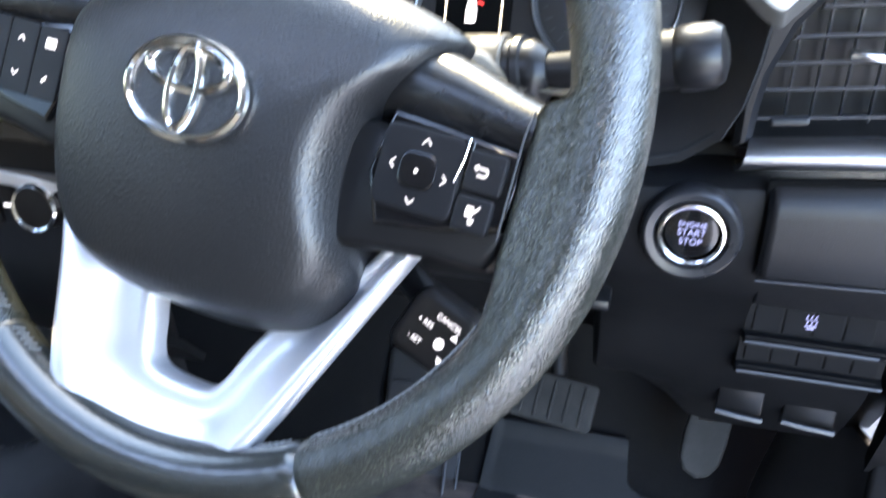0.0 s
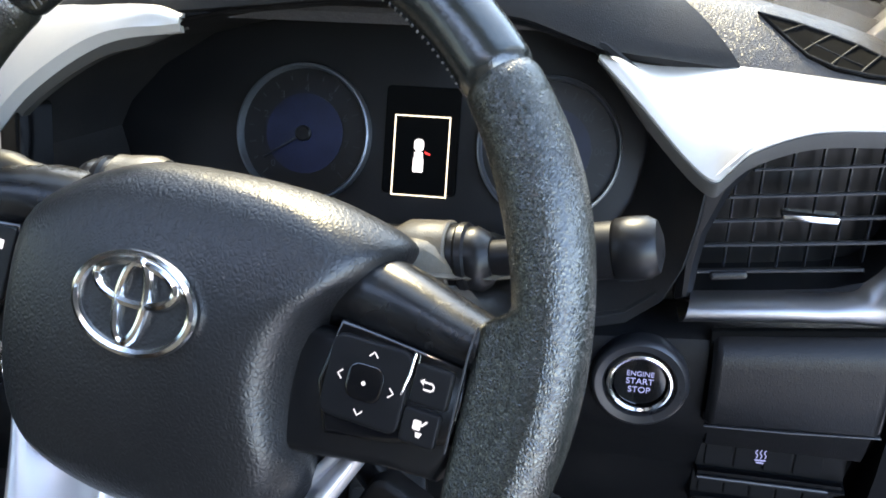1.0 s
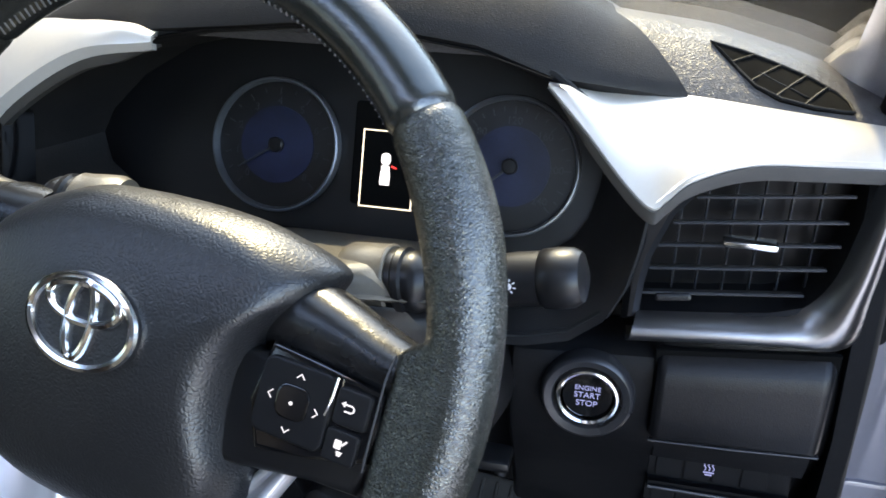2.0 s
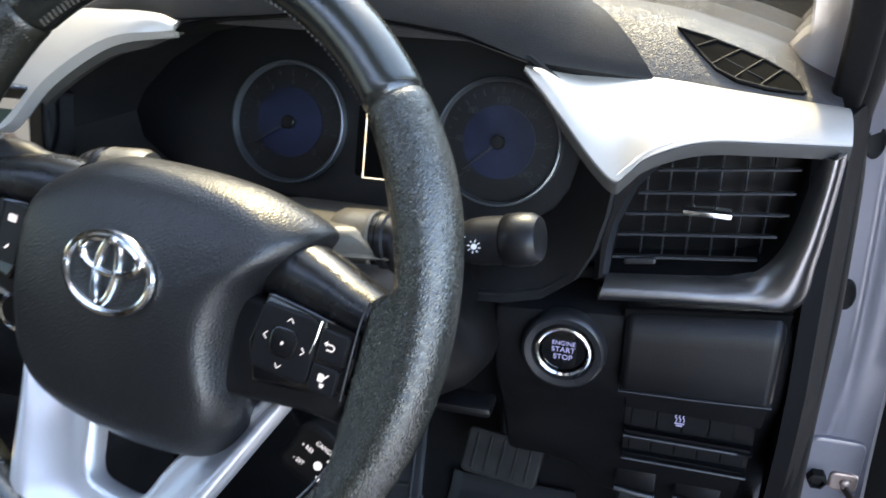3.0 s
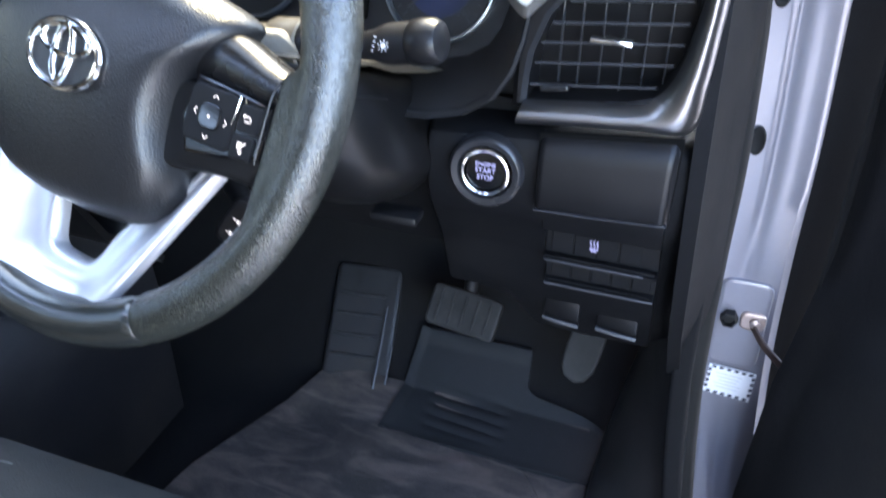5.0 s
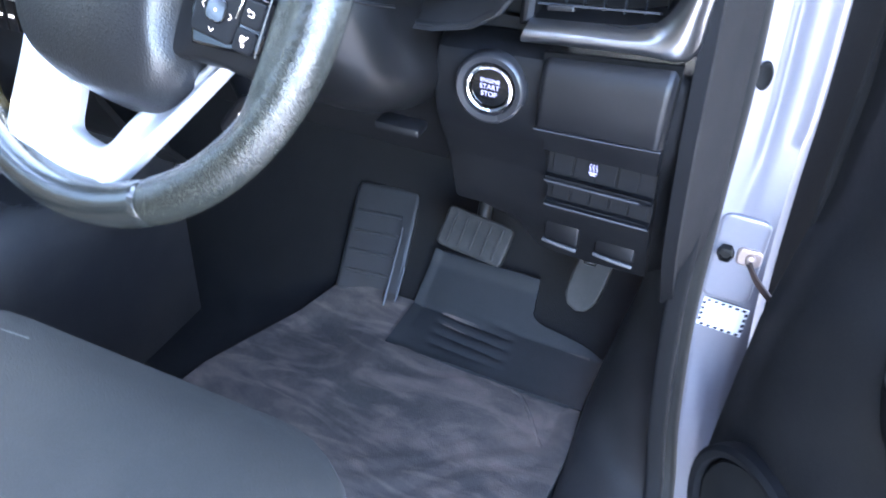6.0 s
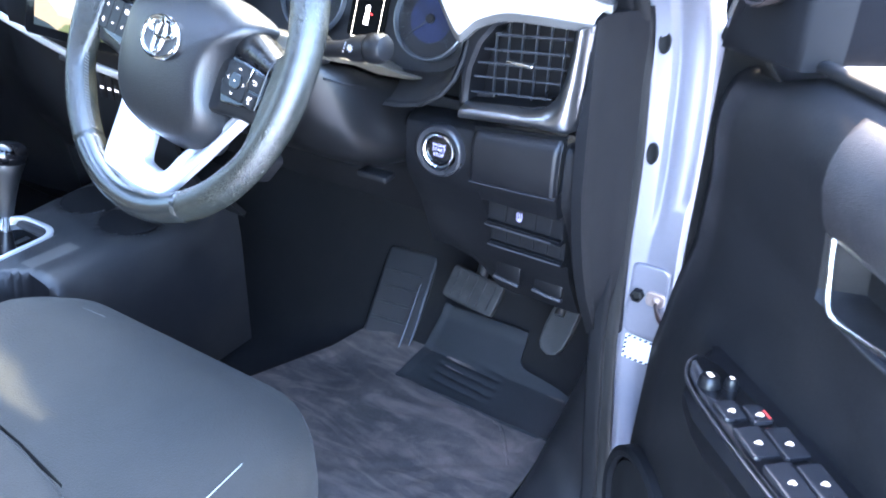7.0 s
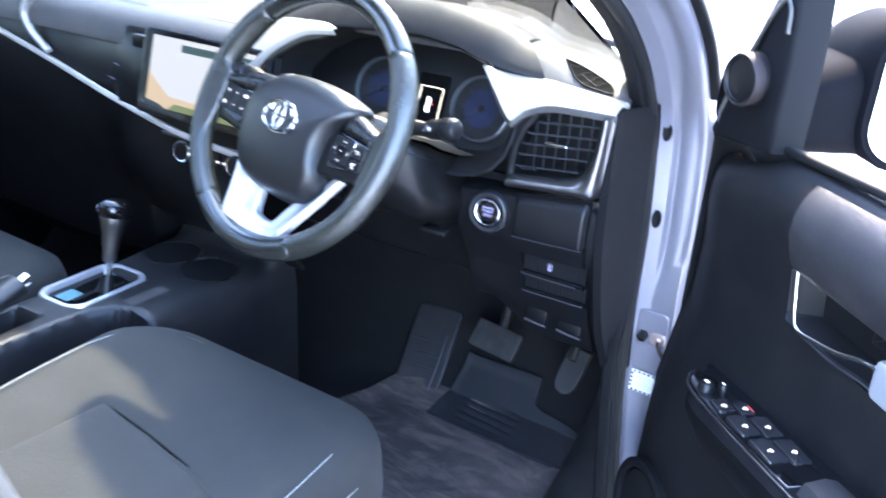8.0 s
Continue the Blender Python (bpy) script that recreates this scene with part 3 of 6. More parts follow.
# the raised hood over the instruments
hood = []
for j in range(19):
    v = j / 18
    rise = min(1, v / 0.5)
    row = []
    for i in range(61):
        x = lerp(-0.205, lerp(0.262, 0.214, rise) - 0.04 * max(0, v - 0.5), i / 60)
        yf = interp(x, [(-0.205, 0.250), (-0.15, 0.240), (-0.07, 0.212), (0.0, 0.206), (0.182, 0.213), (0.262, 0.236)])
        zf = interp(x, [(-0.205, 1.316), (-0.15, 1.326), (-0.078, 1.334), (0.025, 1.346), (0.085, 1.345), (0.14, 1.338), (0.184, 1.322), (0.262, 1.309)])
        zb = interp(x, [(-0.205, 1.335), (-0.137, 1.356), (-0.07, 1.371), (0.0, 1.381), (0.087, 1.381), (0.138, 1.374), (0.175, 1.364), (0.195, 1.355), (0.214, 1.346), (0.262, 1.335)])
        yc = yf + 0.055
        y = lerp(yf, yc, rise) if v <= 0.5 else lerp(yc, 0.44, (v - 0.5) / 0.5)
        row.append((x, y, lerp(zf, zb, math.sin(rise * math.pi / 2) ** 0.9) - 0.03 * step(0.5, 1.0, v)))
    hood.append([(row[0][0] - 0.004, row[0][1] + 0.006, row[0][2] - 0.02)] + row + [(row[-1][0] + 0.002, row[-1][1] + 0.003, row[-1][2] - 0.016)])
front = [(p[0], p[1] + 0.005, p[2] - 0.008) for p in hood[0]]
part("instrument_hood", sheet([front, [(p[0], p[1] - 0.001, p[2] - 0.003) for p in hood[0]]] + hood, -0.003), HOOD, dash, "matt black hood over the instruments")

# demister grille at the end of the dashboard top
gl_o = [(0.2735, 0.2745), (0.283, 0.266), (0.292, 0.2575), (0.301, 0.2495), (0.316, 0.2435), (0.335, 0.2415), (0.350, 0.2425), (0.358, 0.2445), (0.3555, 0.2535), (0.3483, 0.2605), (0.333, 0.2665), (0.3134, 0.271), (0.294, 0.2735)]
lift = lambda p, h: Vector((p[0], p[1], pad_z(p[0], p[1]) + h))
# no hole here: the opening's shade is a flat black plate
demister = part("demister", loft([[lift(p, h) for p in inset(gl_o, d)] for d, h in ((0, -0.004), (0, 0.0006), (0.001, 0.0008))]), VOID, dash, "flat black plate for the shade in the demister opening")
part("demister_rim", tube([lift(p, 0.0008) for p in inset(gl_o, 0.0)], 0.0011, 8, up=(0, 0, 1), closed=True), PLASTIC, demister)
for xa, ya, xb, yb in ((0.2870, 0.2628, 0.3005, 0.2728), (0.2985, 0.2520, 0.3165, 0.2703), (0.3135, 0.2447, 0.3315, 0.2668), (0.3300, 0.2422, 0.3440, 0.2622)):
    part("demister_bar", tube([lift((lerp(xa, xb, k / 6), lerp(ya, yb, k / 6)), 0.0012) for k in range(7)], 0.0008, 6), PLASTIC, demister)
part("demister_bar", tube([lift((lerp(0.303, 0.332, k / 6), lerp(0.2595, 0.2475, k / 6)), 0.0012) for k in range(7)], 0.0008, 6), PLASTIC, demister)

# silver trim wings on both sides of the instruments
def wing(top, low, bulge, name):
    t, b = smooth_path(top, 6), smooth_path(low, 6)
    n = 48
    band = []
    pick = lambda c, s: c[min(len(c) - 2, int(s * (len(c) - 1)))].lerp(c[min(len(c) - 2, int(s * (len(c) - 1))) + 1], s * (len(c) - 1) - min(len(c) - 2, int(s * (len(c) - 1))))
    rows = []
    for i in range(n + 1):
        s = i / n
        a, c = pick(t, s), pick(b, s)
        bulge_ = bulge * step(-0.02, 0.10, s)
        row = [a + Vector((0, 0.003, -0.0015 - 0.0045 * step(0.0, 0.16, s)))]
        for k in range(9):
            w = k / 8
            row.append(a.lerp(c, w) + Vector((0, -bulge_ * 0.3 * math.sin(math.pi * w), bulge_ * math.sin(math.pi * w) ** 0.8)))
        low_ = step(0.0, 0.16, s)
        row.append(c + Vector((0, 0.0004, -0.0014)))
        row.append(c + Vector((0, 0.0040, -0.0026)))
        rows.append(row)
        # lower return in its own darker grey, standing in for shade
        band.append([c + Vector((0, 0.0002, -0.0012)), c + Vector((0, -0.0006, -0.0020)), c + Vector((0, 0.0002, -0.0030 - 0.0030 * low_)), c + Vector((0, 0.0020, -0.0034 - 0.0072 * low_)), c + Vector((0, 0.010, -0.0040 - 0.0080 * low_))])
    ob = part(name, sheet(rows, -0.004), TRIM, dash, "satin silver trim wing")
    part("edge_shade", sheet(band, -0.0015), BAND, ob, "trim's lower return, shade put in as dull grey")
    return ob


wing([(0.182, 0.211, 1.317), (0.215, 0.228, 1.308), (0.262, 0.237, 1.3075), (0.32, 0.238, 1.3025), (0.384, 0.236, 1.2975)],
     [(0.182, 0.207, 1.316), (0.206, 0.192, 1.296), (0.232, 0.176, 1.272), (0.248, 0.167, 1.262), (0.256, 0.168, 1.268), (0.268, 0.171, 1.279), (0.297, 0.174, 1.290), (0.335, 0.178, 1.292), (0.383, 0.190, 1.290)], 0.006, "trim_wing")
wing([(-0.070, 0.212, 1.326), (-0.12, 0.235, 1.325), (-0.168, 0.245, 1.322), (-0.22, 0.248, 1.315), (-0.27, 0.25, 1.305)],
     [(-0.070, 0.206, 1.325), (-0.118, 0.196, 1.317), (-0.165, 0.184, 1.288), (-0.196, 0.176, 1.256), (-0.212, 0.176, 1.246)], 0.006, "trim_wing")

# driver's face of the dashboard below the trim: dark fascia with the vent opening
VOPEN = [(0.2485, 1.181), (0.2495, 1.200), (0.252, 1.219), (0.262, 1.247), (0.278, 1.268), (0.304, 1.278), (0.335, 1.280), (0.363, 1.279), (0.3645, 1.255), (0.3575, 1.219), (0.352, 1.206), (0.343, 1.196), (0.325, 1.190), (0.294, 1.186)]
VOUT = [(0.238, 1.174), (0.238, 1.200), (0.239, 1.225), (0.243, 1.250), (0.262, 1.277), (0.297, 1.289), (0.335, 1.291), (0.380, 1.288), (0.382, 1.255), (0.380, 1.219), (0.376, 1.200), (0.368, 1.178), (0.335, 1.174), (0.294, 1.174)]
XZ = axes(Vector((0, 0, 0)), Vector((1, 0, 0)), Vector((0, 0, 1)), Vector((0, -1, 0)))     # a flat drawing (x, z) pushed towards the driver


def tilted(y, lean, z0=1.2):
    """As XZ at depth y, leaning back by degrees about height z0."""
    return Matrix.Translation((0, y, z0)) @ Matrix.Rotation(radians(-lean), 4, "X") @ axes(Vector((0, 0, 0)), Vector((1, 0, 0)), Vector((0, 0, 1)), Vector((0, -1, 0))) @ Matrix.Translation((0, -z0, 0))


vent = thing("air_vent", (0.31, 0.2, 1.17), "black louvred air vent in a satin silver surround", "air vent")
VM = tilted(0.205, 0)
part("surround", ring_plate(VOUT, VOPEN, -0.03, 0.014, VM, 0.004), SMOOTHBLK, vent)
part("duct", plate(VOUT, -0.035, -0.028, 0.001, VM), SMOOTHBLK, vent)
for z0, xa, xb in ((1.2605, 0.274, 0.3595), (1.2435, 0.2625, 0.3590), (1.228, 0.2555, 0.3575), (1.212, 0.252, 0.3525), (1.194, 0.2495, 0.343)):
    dz = 0.11 * (xb - xa)
    p0, p1 = Vector((xa, 0.206, z0 - dz / 2)), Vector((xb, 0.206, z0 + dz / 2))
    sl = sweep([p0, p1], [(-0.0055, -0.0009), (-0.0064, 0.0), (-0.0055, 0.0009), (0.0055, 0.0009), (0.0060, 0.0), (0.0055, -0.0009)], up=(0, 0.34, 1))
    part("slat", sl, SLAT, vent)
for xv in (0.267, 0.2815, 0.2975, 0.3135, 0.3295, 0.3455):
    top = min(1.276, 1.25 + (xv - 0.25) * 1.0)
    part("vane", box(xv - 0.0006, xv + 0.0006, 0.2165, 0.2215, 1.188, top, 0.0004), SLAT, vent)
part("slider", box(0.2915, 0.3225, 0.1925, 0.204, 1.2310, 1.2350, 0.0012), CHROME, vent, "bright metal slider")
part("shut_off_tab", plate(rrect(0.022, 0.005, 0.002), -0.006, 0.002, 0.0015, facing((0.268, 0.200, 1.1905), (0, -1, 0.3), (-0.12, 0, 1))), SMOOTHBLK, vent, "small black shut-off tab")
# the L-shaped satin surround
inner_c = smooth_path([(0.247, 1.181, 0), (0.294, 1.186, 0), (0.325, 1.189, 0), (0.344, 1.197, 0), (0.357, 1.219, 0), (0.364, 1.255, 0), (0.366, 1.280, 0)], 6)
outer_c = smooth_path([(0.242, 1.159, 0), (0.294, 1.1645, 0), (0.335, 1.168, 0), (0.3735, 1.172, 0), (0.3795, 1.210, 0), (0.3820, 1.252, 0), (0.3835, 1.286, 0)], 6)
rows = []
for a, b in zip(inner_c, outer_c):
    rows.append([(lerp(a.x, b.x, w), 0.197 - 0.016 * math.sin(math.pi * min(1, w * 1.0 + 0.02)) ** 0.7 + 0.010 * (w > 0.99), lerp(a.y, b.y, w)) for w in (0, 0.05, 0.12, 0.21, 0.3, 0.4, 0.5, 0.6, 0.7, 0.79, 0.88, 0.95, 1.0)])
part("satin_surround", sheet(rows, -0.003), DARKSILVER, vent, "satin silver corner surround", sharp=85)

# knee panel with drawer, switch blanks and release levers
KNEE = [(0.232, 1.153), (0.210, 1.1525), (0.200, 1.151), (0.1935, 1.147), (0.1905, 1.141), (0.1895, 1.13), (0.190, 1.096), (0.196, 1.078), (0.219, 1.044), (0.230, 1.025), (0.246, 0.99), (0.262, 0.955), (0.285, 0.92), (0.31, 0.885), (0.35, 0.872)]
STEPS = [(0.2005, 1.0665), (0.2230, 1.0630), (0.2240, 1.0315), (0.2140, 1.0290), (0.2150, 1.0265), (0.2340, 1.0240), (0.2350, 0.9995), (0.2255, 0.9970), (0.2270, 0.9940), (0.2480, 0.9850)]


def knee_y(z):
    return interp(z, sorted((z1, y1) for y1, z1 in KNEE))


head, tail = [p for p in KNEE if p[1] > 1.07], [p for p in KNEE if p[1] < 0.98]
rows = []
for x in (-0.24, -0.16, -0.08, 0.0, 0.08, 0.13, 0.150, 0.1640, 0.1680, 0.1690, 0.1720, 0.177, 0.20, 0.23, 0.25, 0.2685, 0.2695, 0.30, 0.345, 0.3660, 0.3670, 0.372, 0.380, 0.386):
    bow = 0.022 * step(0.350, 0.386, x) * (0 if 0.269 < x < 0.3665 else 1) + interp(x, [(0.150, 0.062), (0.1640, 0.058), (0.1680, 0.014), (0.1690, 0.006), (0.1720, 0.0015), (0.177, 0.0)])
    mid = STEPS if 0.269 < x < 0.3665 else [(knee_y(z), z) for _, z in STEPS]
    rows.append([(x, y + bow, z + interp(x, [(0.169, -0.005), (0.2637, 0.002)]) * step(1.09, 1.13, z) + 0.045 * step(0.26, 0.2, x) * step(0.96, 0.88, z)) for y, z in head + mid + tail])
rows.append([(x + 0.012 * step(1.05, 0.99, z), y + 0.001, z) for x, y, z in rows[-1]])
part("knee_panel", sheet(rows, -0.006), PLASTIC, dash, "black grained knee panel", sharp=30)
part("fascia_back", box(0.02, 0.245, 0.236, 0.244, 1.08, 1.162, 0.002), MATTBLK, dash)


drawer = thing("drawer", (0.31, 0.19, 1.10), "closed black grained pull-out drawer below the air vent", "drawer")
DQ = [(0.2635, 1.1560), (0.315, 1.1620), (0.3685, 1.1675), (0.3680, 1.135), (0.3665, 1.1000), (0.315, 1.0975), (0.2640, 1.0955), (0.2635, 1.12)]
rows = []
for x in [0.2640, 0.2643, 0.2652, 0.2670, 0.270] + list(np.linspace(0.275, 0.360, 8)) + [0.3640, 0.3662, 0.3675, 0.3680]:
    k = (x - 0.2640) / 0.104
    zt, zb = lerp(1.1560, 1.1675, k), lerp(1.0960, 1.1003, k)
    turn_in = 0.004 * step(0.2670, 0.2640, x) + 0.006 * step(0.3640, 0.3680, x)
    rows.append([(x, 0.1785 + dy + turn_in, lerp(zb, zt, v)) for dy, v in ((0.014, 0.0), (0.0025, 0.0), (0.0008, 0.012), (0.0, 0.04), (-0.0008, 0.35), (0.0, 0.68), (0.0012, 0.78), (0.0035, 0.86), (0.0075, 0.93), (0.0125, 0.98), (0.018, 1.0))])
part("front", sheet(rows, 0.003), DRAWER, drawer, "grained drawer front with a rounded upper edge", sharp=60)
part("gap", plate(inset(DQ, -0.0013), 0.0, 0.004, 0.0005, Matrix.Translation((0, 0.1935, 0)) @ XZ), VOID, drawer, "dark shut line")
# lit line of the lower edge, put in as a paler strip
part("lit_edge_line", sweep([Vector((0.264, 0.1805, 1.0952)), Vector((0.315, 0.1798, 1.0975)), Vector((0.3672, 0.1815, 1.0996))], rrect(0.004, 0.0012, 0.0005), up=(0, 0, 1)), EDGE, drawer, "lower edge's lit line put in as a paler strip")

starter = thing("start_button", (0.223, 0.186, 1.119), "round black push button for the engine in a chrome ring", "start button")
SM = facing((0.2225, 0.186, 1.1195), (0, -1, 0.05))
part("bezel", lathe([(0.0305, -0.006), (0.0305, 0.003), (0.0292, 0.006), (0.0275, 0.007), (0.023, 0.006), (0.0215, 0.003), (0.0215, -0.006)], SM), BEZEL, starter)
part("chrome_ring", lathe([(0.0205, -0.005), (0.0207, 0.0045), (0.0200, 0.0062), (0.0188, 0.0066), (0.0174, 0.0055), (0.0170, 0.002), (0.0170, -0.005)], SM), CHROME, starter, "chrome ring")
button = part("button", lathe([(0.0, -0.005), (0.0165, -0.005), (0.0165, 0.0018), (0.0158, 0.0030), (0.012, 0.0034), (0.0, 0.0036)], SM), PIANO, starter)
for txt, dy, sz in (("ENGINE", 0.0063, 0.0048), ("START", 0.0010, 0.0058), ("STOP", -0.0050, 0.0058)):
    part("lettering", words(txt, sz, SM @ Matrix.Translation((0, dy, 0.0040))), LIT_BLUE, button, smooth=False)

# switch blanks in two rows, each row with a ledge below
for row_z, tall, y0, count, xb in ((1.0470, 0.0270, 0.2236, 4, 0.3515), (1.0115, 0.0200, 0.2346, 5, 0.3625)):
    for k in range(count):
        a, b = lerp(0.2735, xb, k / count), lerp(0.2735, xb, (k + 1) / count)
        part("switch_blank", plate(rrect(b - a - 0.0012, tall, 0.002), -0.006, 0.0012, 0.0008, facing(((a + b) / 2, y0, row_z), (0, -1, 0.03))), MATTBLK, dash)
for xa, xb, y0, z0 in ((0.2700, 0.3550, 0.2140, 1.0288), (0.2700, 0.3655, 0.2256, 0.9968)):
    part("ledge", tube([Vector((xa, y0, z0)), Vector((xb, y0, z0))], 0.0011, 6), EDGE, dash, "thin paler ledge")
hm = facing((0.3105, 0.2220, 1.0450), (0, -1, 0.03))
icon = []
for k in (-1, 0, 1):
    icon.append(tube(smooth_path([hm @ Vector((k * 0.0028 + 0.0008 * math.sin(q * 2.2), -0.001 + q * 0.0022, 0)) for q in range(4)], 4), 0.0004, 6))
icon.append(plate(rrect(0.0075, 0.0011, 0.0004, 0, -0.0025), 0, 0.0004, 0.0001, hm))
icon.append(plate(rrect(0.0050, 0.0010, 0.0004, 0, -0.0045), 0, 0.0004, 0.0001, hm))
part("heater_symbol", join(*icon), LIT_BLUE, dash, "lit heater symbol")
for xa, xb, z0, y0 in ((0.2655, 0.3000, 0.9385, 0.264), (0.3160, 0.3550, 0.9315, 0.272)):
    lev = thing("release_lever", ((xa + xb) / 2, y0, z0 - 0.02), "black release lever under the knee panel", "lever", "levers under the dashboard")
    part("handle", sweep([Vector((xa, y0, z0 - 0.007)), Vector(((xa + xb) / 2, y0 - 0.001, z0 - 0.009)), Vector((xb, y0, z0 - 0.011))], rrect(0.012, 0.0045, 0.0015), up=(0, 0.5, 1)), EDGE, lev, "pale lip")
    part("face", box(xa, xb, y0 - 0.001, y0 + 0.007, z0 - 0.009, z0 + 0.024, 0.0025), SMOOTHBLK, lev)
    part("bracket", box(xa + 0.003, xb - 0.003, y0 + 0.004, y0 + 0.05, z0 - 0.012, z0 + 0.024, 0.003), SMOOTHBLK, lev)

# ---------------------------------------------------------------- instruments
cl = thing("instrument_cluster", (HOODX, 0.27, 1.17), "dark instrument cluster with two dials and a lit display", "instrument cluster")
CM = Matrix.Translation((0.064, 0.272, 1.238)) @ Matrix.Rotation(radians(-20), 4, "X") @ axes(Vector((0, 0, 0)), Vector((1, 0, 0)), Vector((0, 0, 1)), Vector((0, -1, 0)))
BO = [(0.152, 1.170), (0.183, 1.172), (0.209, 1.178), (0.228, 1.190), (0.2380, 1.206), (0.2435, 1.228), (0.2465, 1.250), (0.232, 1.278), (0.210, 1.302), (0.184, 1.320), (0.140, 1.333), (0.085, 1.340), (0.025, 1.341), (-0.035, 1.335), (-0.078, 1.326), (-0.118, 1.316), (-0.165, 1.288), (-0.196, 1.256), (-0.205, 1.235), (-0.195, 1.210), (-0.165, 1.190), (-0.10, 1.176), (0.0, 1.168), (0.08, 1.163)]
# the bowl of the hood, from its rim back to the dial plate
n = len(BO)
c0 = Vector((0.035, 1.245))
rings = []
for k in range(7):
    w = k / 6
    ring = []
    for x, z in BO:
        p = Vector((x, z))
        q = c0 + (p - c0) * lerp(1.0, 0.86 if x > 0 else 0.80, w ** 0.8)
        yb = 0.272 + (q.y - 1.238) * math.tan(radians(20))
        y0 = lerp(0.206, 0.150, step(1.26, 1.165, z)) + 0.02 * step(0.19, 0.245, x) * step(1.20, 1.25, z) * -1.0
        ring.append((q.x, lerp(y0, yb - 0.004, w), q.y))
    rings.append(ring)
part("bowl", loft(rings, True, False), HOOD, cl, "matt black bowl")
part("rim", tube([Vector((x, 0.010 + lerp(0.206, 0.150, step(1.26, 1.165, z)) + 0.02 * step(0.19, 0.245, x) * step(1.20, 1.25, z) * -1.0, z)) for x, z in BO], 0.0035, 8, up=(0, 1, 0), closed=True), PLASTIC, cl)
part("dial_plate", plate(rrect(0.44, 0.17, 0.03, -0.015, 0.0), -0.012, -0.004, 0.001, CM), GAUGE, cl)
for gx, needle, nums in ((-0.084, 213, 8), (0.088, 222, 12)):
    gm = CM @ Matrix.Translation((gx, 0.0, 0))
    dial = part("dial", lathe([(0, -0.005), (0.0455, -0.005), (0.0455, -0.002), (0.0, -0.0015)], gm), GAUGE, cl, "unlit black dial")
    part("dial_ring", lathe([(0.0455, -0.003), (0.0455, 0.0035), (0.0468, 0.0055), (0.0482, 0.0050), (0.0488, 0.002), (0.0488, -0.003)], gm, 56), GAUGERING, dial, "thin bright ring")
    # the dial's blue glow is put into the disc's base colour
    part("dial_centre", lathe([(0, -0.0014), (0.028, -0.0014), (0.028, -0.0008), (0.0, -0.0004)], gm), GAUGEBLUE, dial, "dial centre, dim blue glow put into its colour")
    ticks = []
    for k in range(nums * 2 + 1):
        a = radians(225 - 270 * k / (nums * 2))
        L = 0.005 if k % 2 == 0 else 0.003
        tm = gm @ Matrix.Rotation(a, 4, "Z") @ Matrix.Translation((0.0415 - L / 2, 0, -0.0014))
        ticks.append(box(-L / 2, L / 2, -0.0005, 0.0005, 0, 0.0004, 0, tm))
    part("scale", join(*ticks), TICK, dial)
    for k in range(nums // 2 + 1 if nums == 12 else nums + 1):
        frac = k / (nums // 2 if nums == 12 else nums)
        a = radians(225 - 270 * frac)
        txt = str(k * 40) if nums == 12 else str(k)
        part("figure", words(txt, 0.0075, gm @ Matrix.Translation((0.0315 * math.cos(a), 0.0315 * math.sin(a), -0.0012))), TICK, dial, smooth=False)
    nm = gm @ Matrix.Rotation(radians(needle), 4, "Z")
    part("needle", plate([(-0.006, -0.0012), (0.034, -0.0004), (0.034, 0.0004), (-0.006, 0.0012)], 0.001, 0.0025, 0.0004, nm), TICK, dial)
    part("needle_hub", lathe([(0.0055, -0.001), (0.0055, 0.003), (0.0045, 0.004), (0, 0.0042)], gm), SMOOTHBLK, dial)
disp = part("display", plate(rrect(0.052, 0.074, 0.003, 0.0, 0.0), -0.004, -0.001, 0.0008, CM), VOID, cl, "black display panel")
DW, DH, dx0, dy0 = 0.0392, 0.0555, 0.0005, -0.0105
part("lit_frame", ring_plate([(dx0 + sx * DW / 2, dy0 + sy * DH / 2) for sx, sy in ((1, 1), (-1, 1), (-1, -1), (1, -1))], [(dx0 + sx * (DW / 2 - 0.0009), dy0 + sy * (DH / 2 - 0.0009)) for sx, sy in ((1, 1), (-1, 1), (-1, -1), (1, -1))], -0.001, -0.0004, CM, 0.0001), LIT_FRAME, disp, "thin lit frame", smooth=False)
truck = join(plate(rrect(0.0068, 0.0085, 0.0028, 0, 0.0065), 0, 0.0003, 0.0001), plate(rrect(0.0060, 0.0050, 0.0012, 0, -0.0006), 0, 0.0003, 0.0001), plate(rrect(0.0072, 0.0098, 0.0008, 0, -0.0072), 0, 0.0003, 0.0001))
part("vehicle_symbol", moved(truck, CM @ Matrix.Translation((dx0 - 0.0015, dy0 + 0.001, -0.0008))), LIT_WHITE, disp, "white vehicle symbol with one door marked open", smooth=False)
part("door_symbol", plate([(0.0022, 0.0025), (0.0062, 0.0008), (0.0060, -0.0002), (0.0022, 0.0010)], 0, 0.0003, 0.0001, CM @ Matrix.Translation((dx0 + 0.0005, dy0 + 0.001, -0.0008))), LIT_RED, disp, "red door mark", smooth=False)

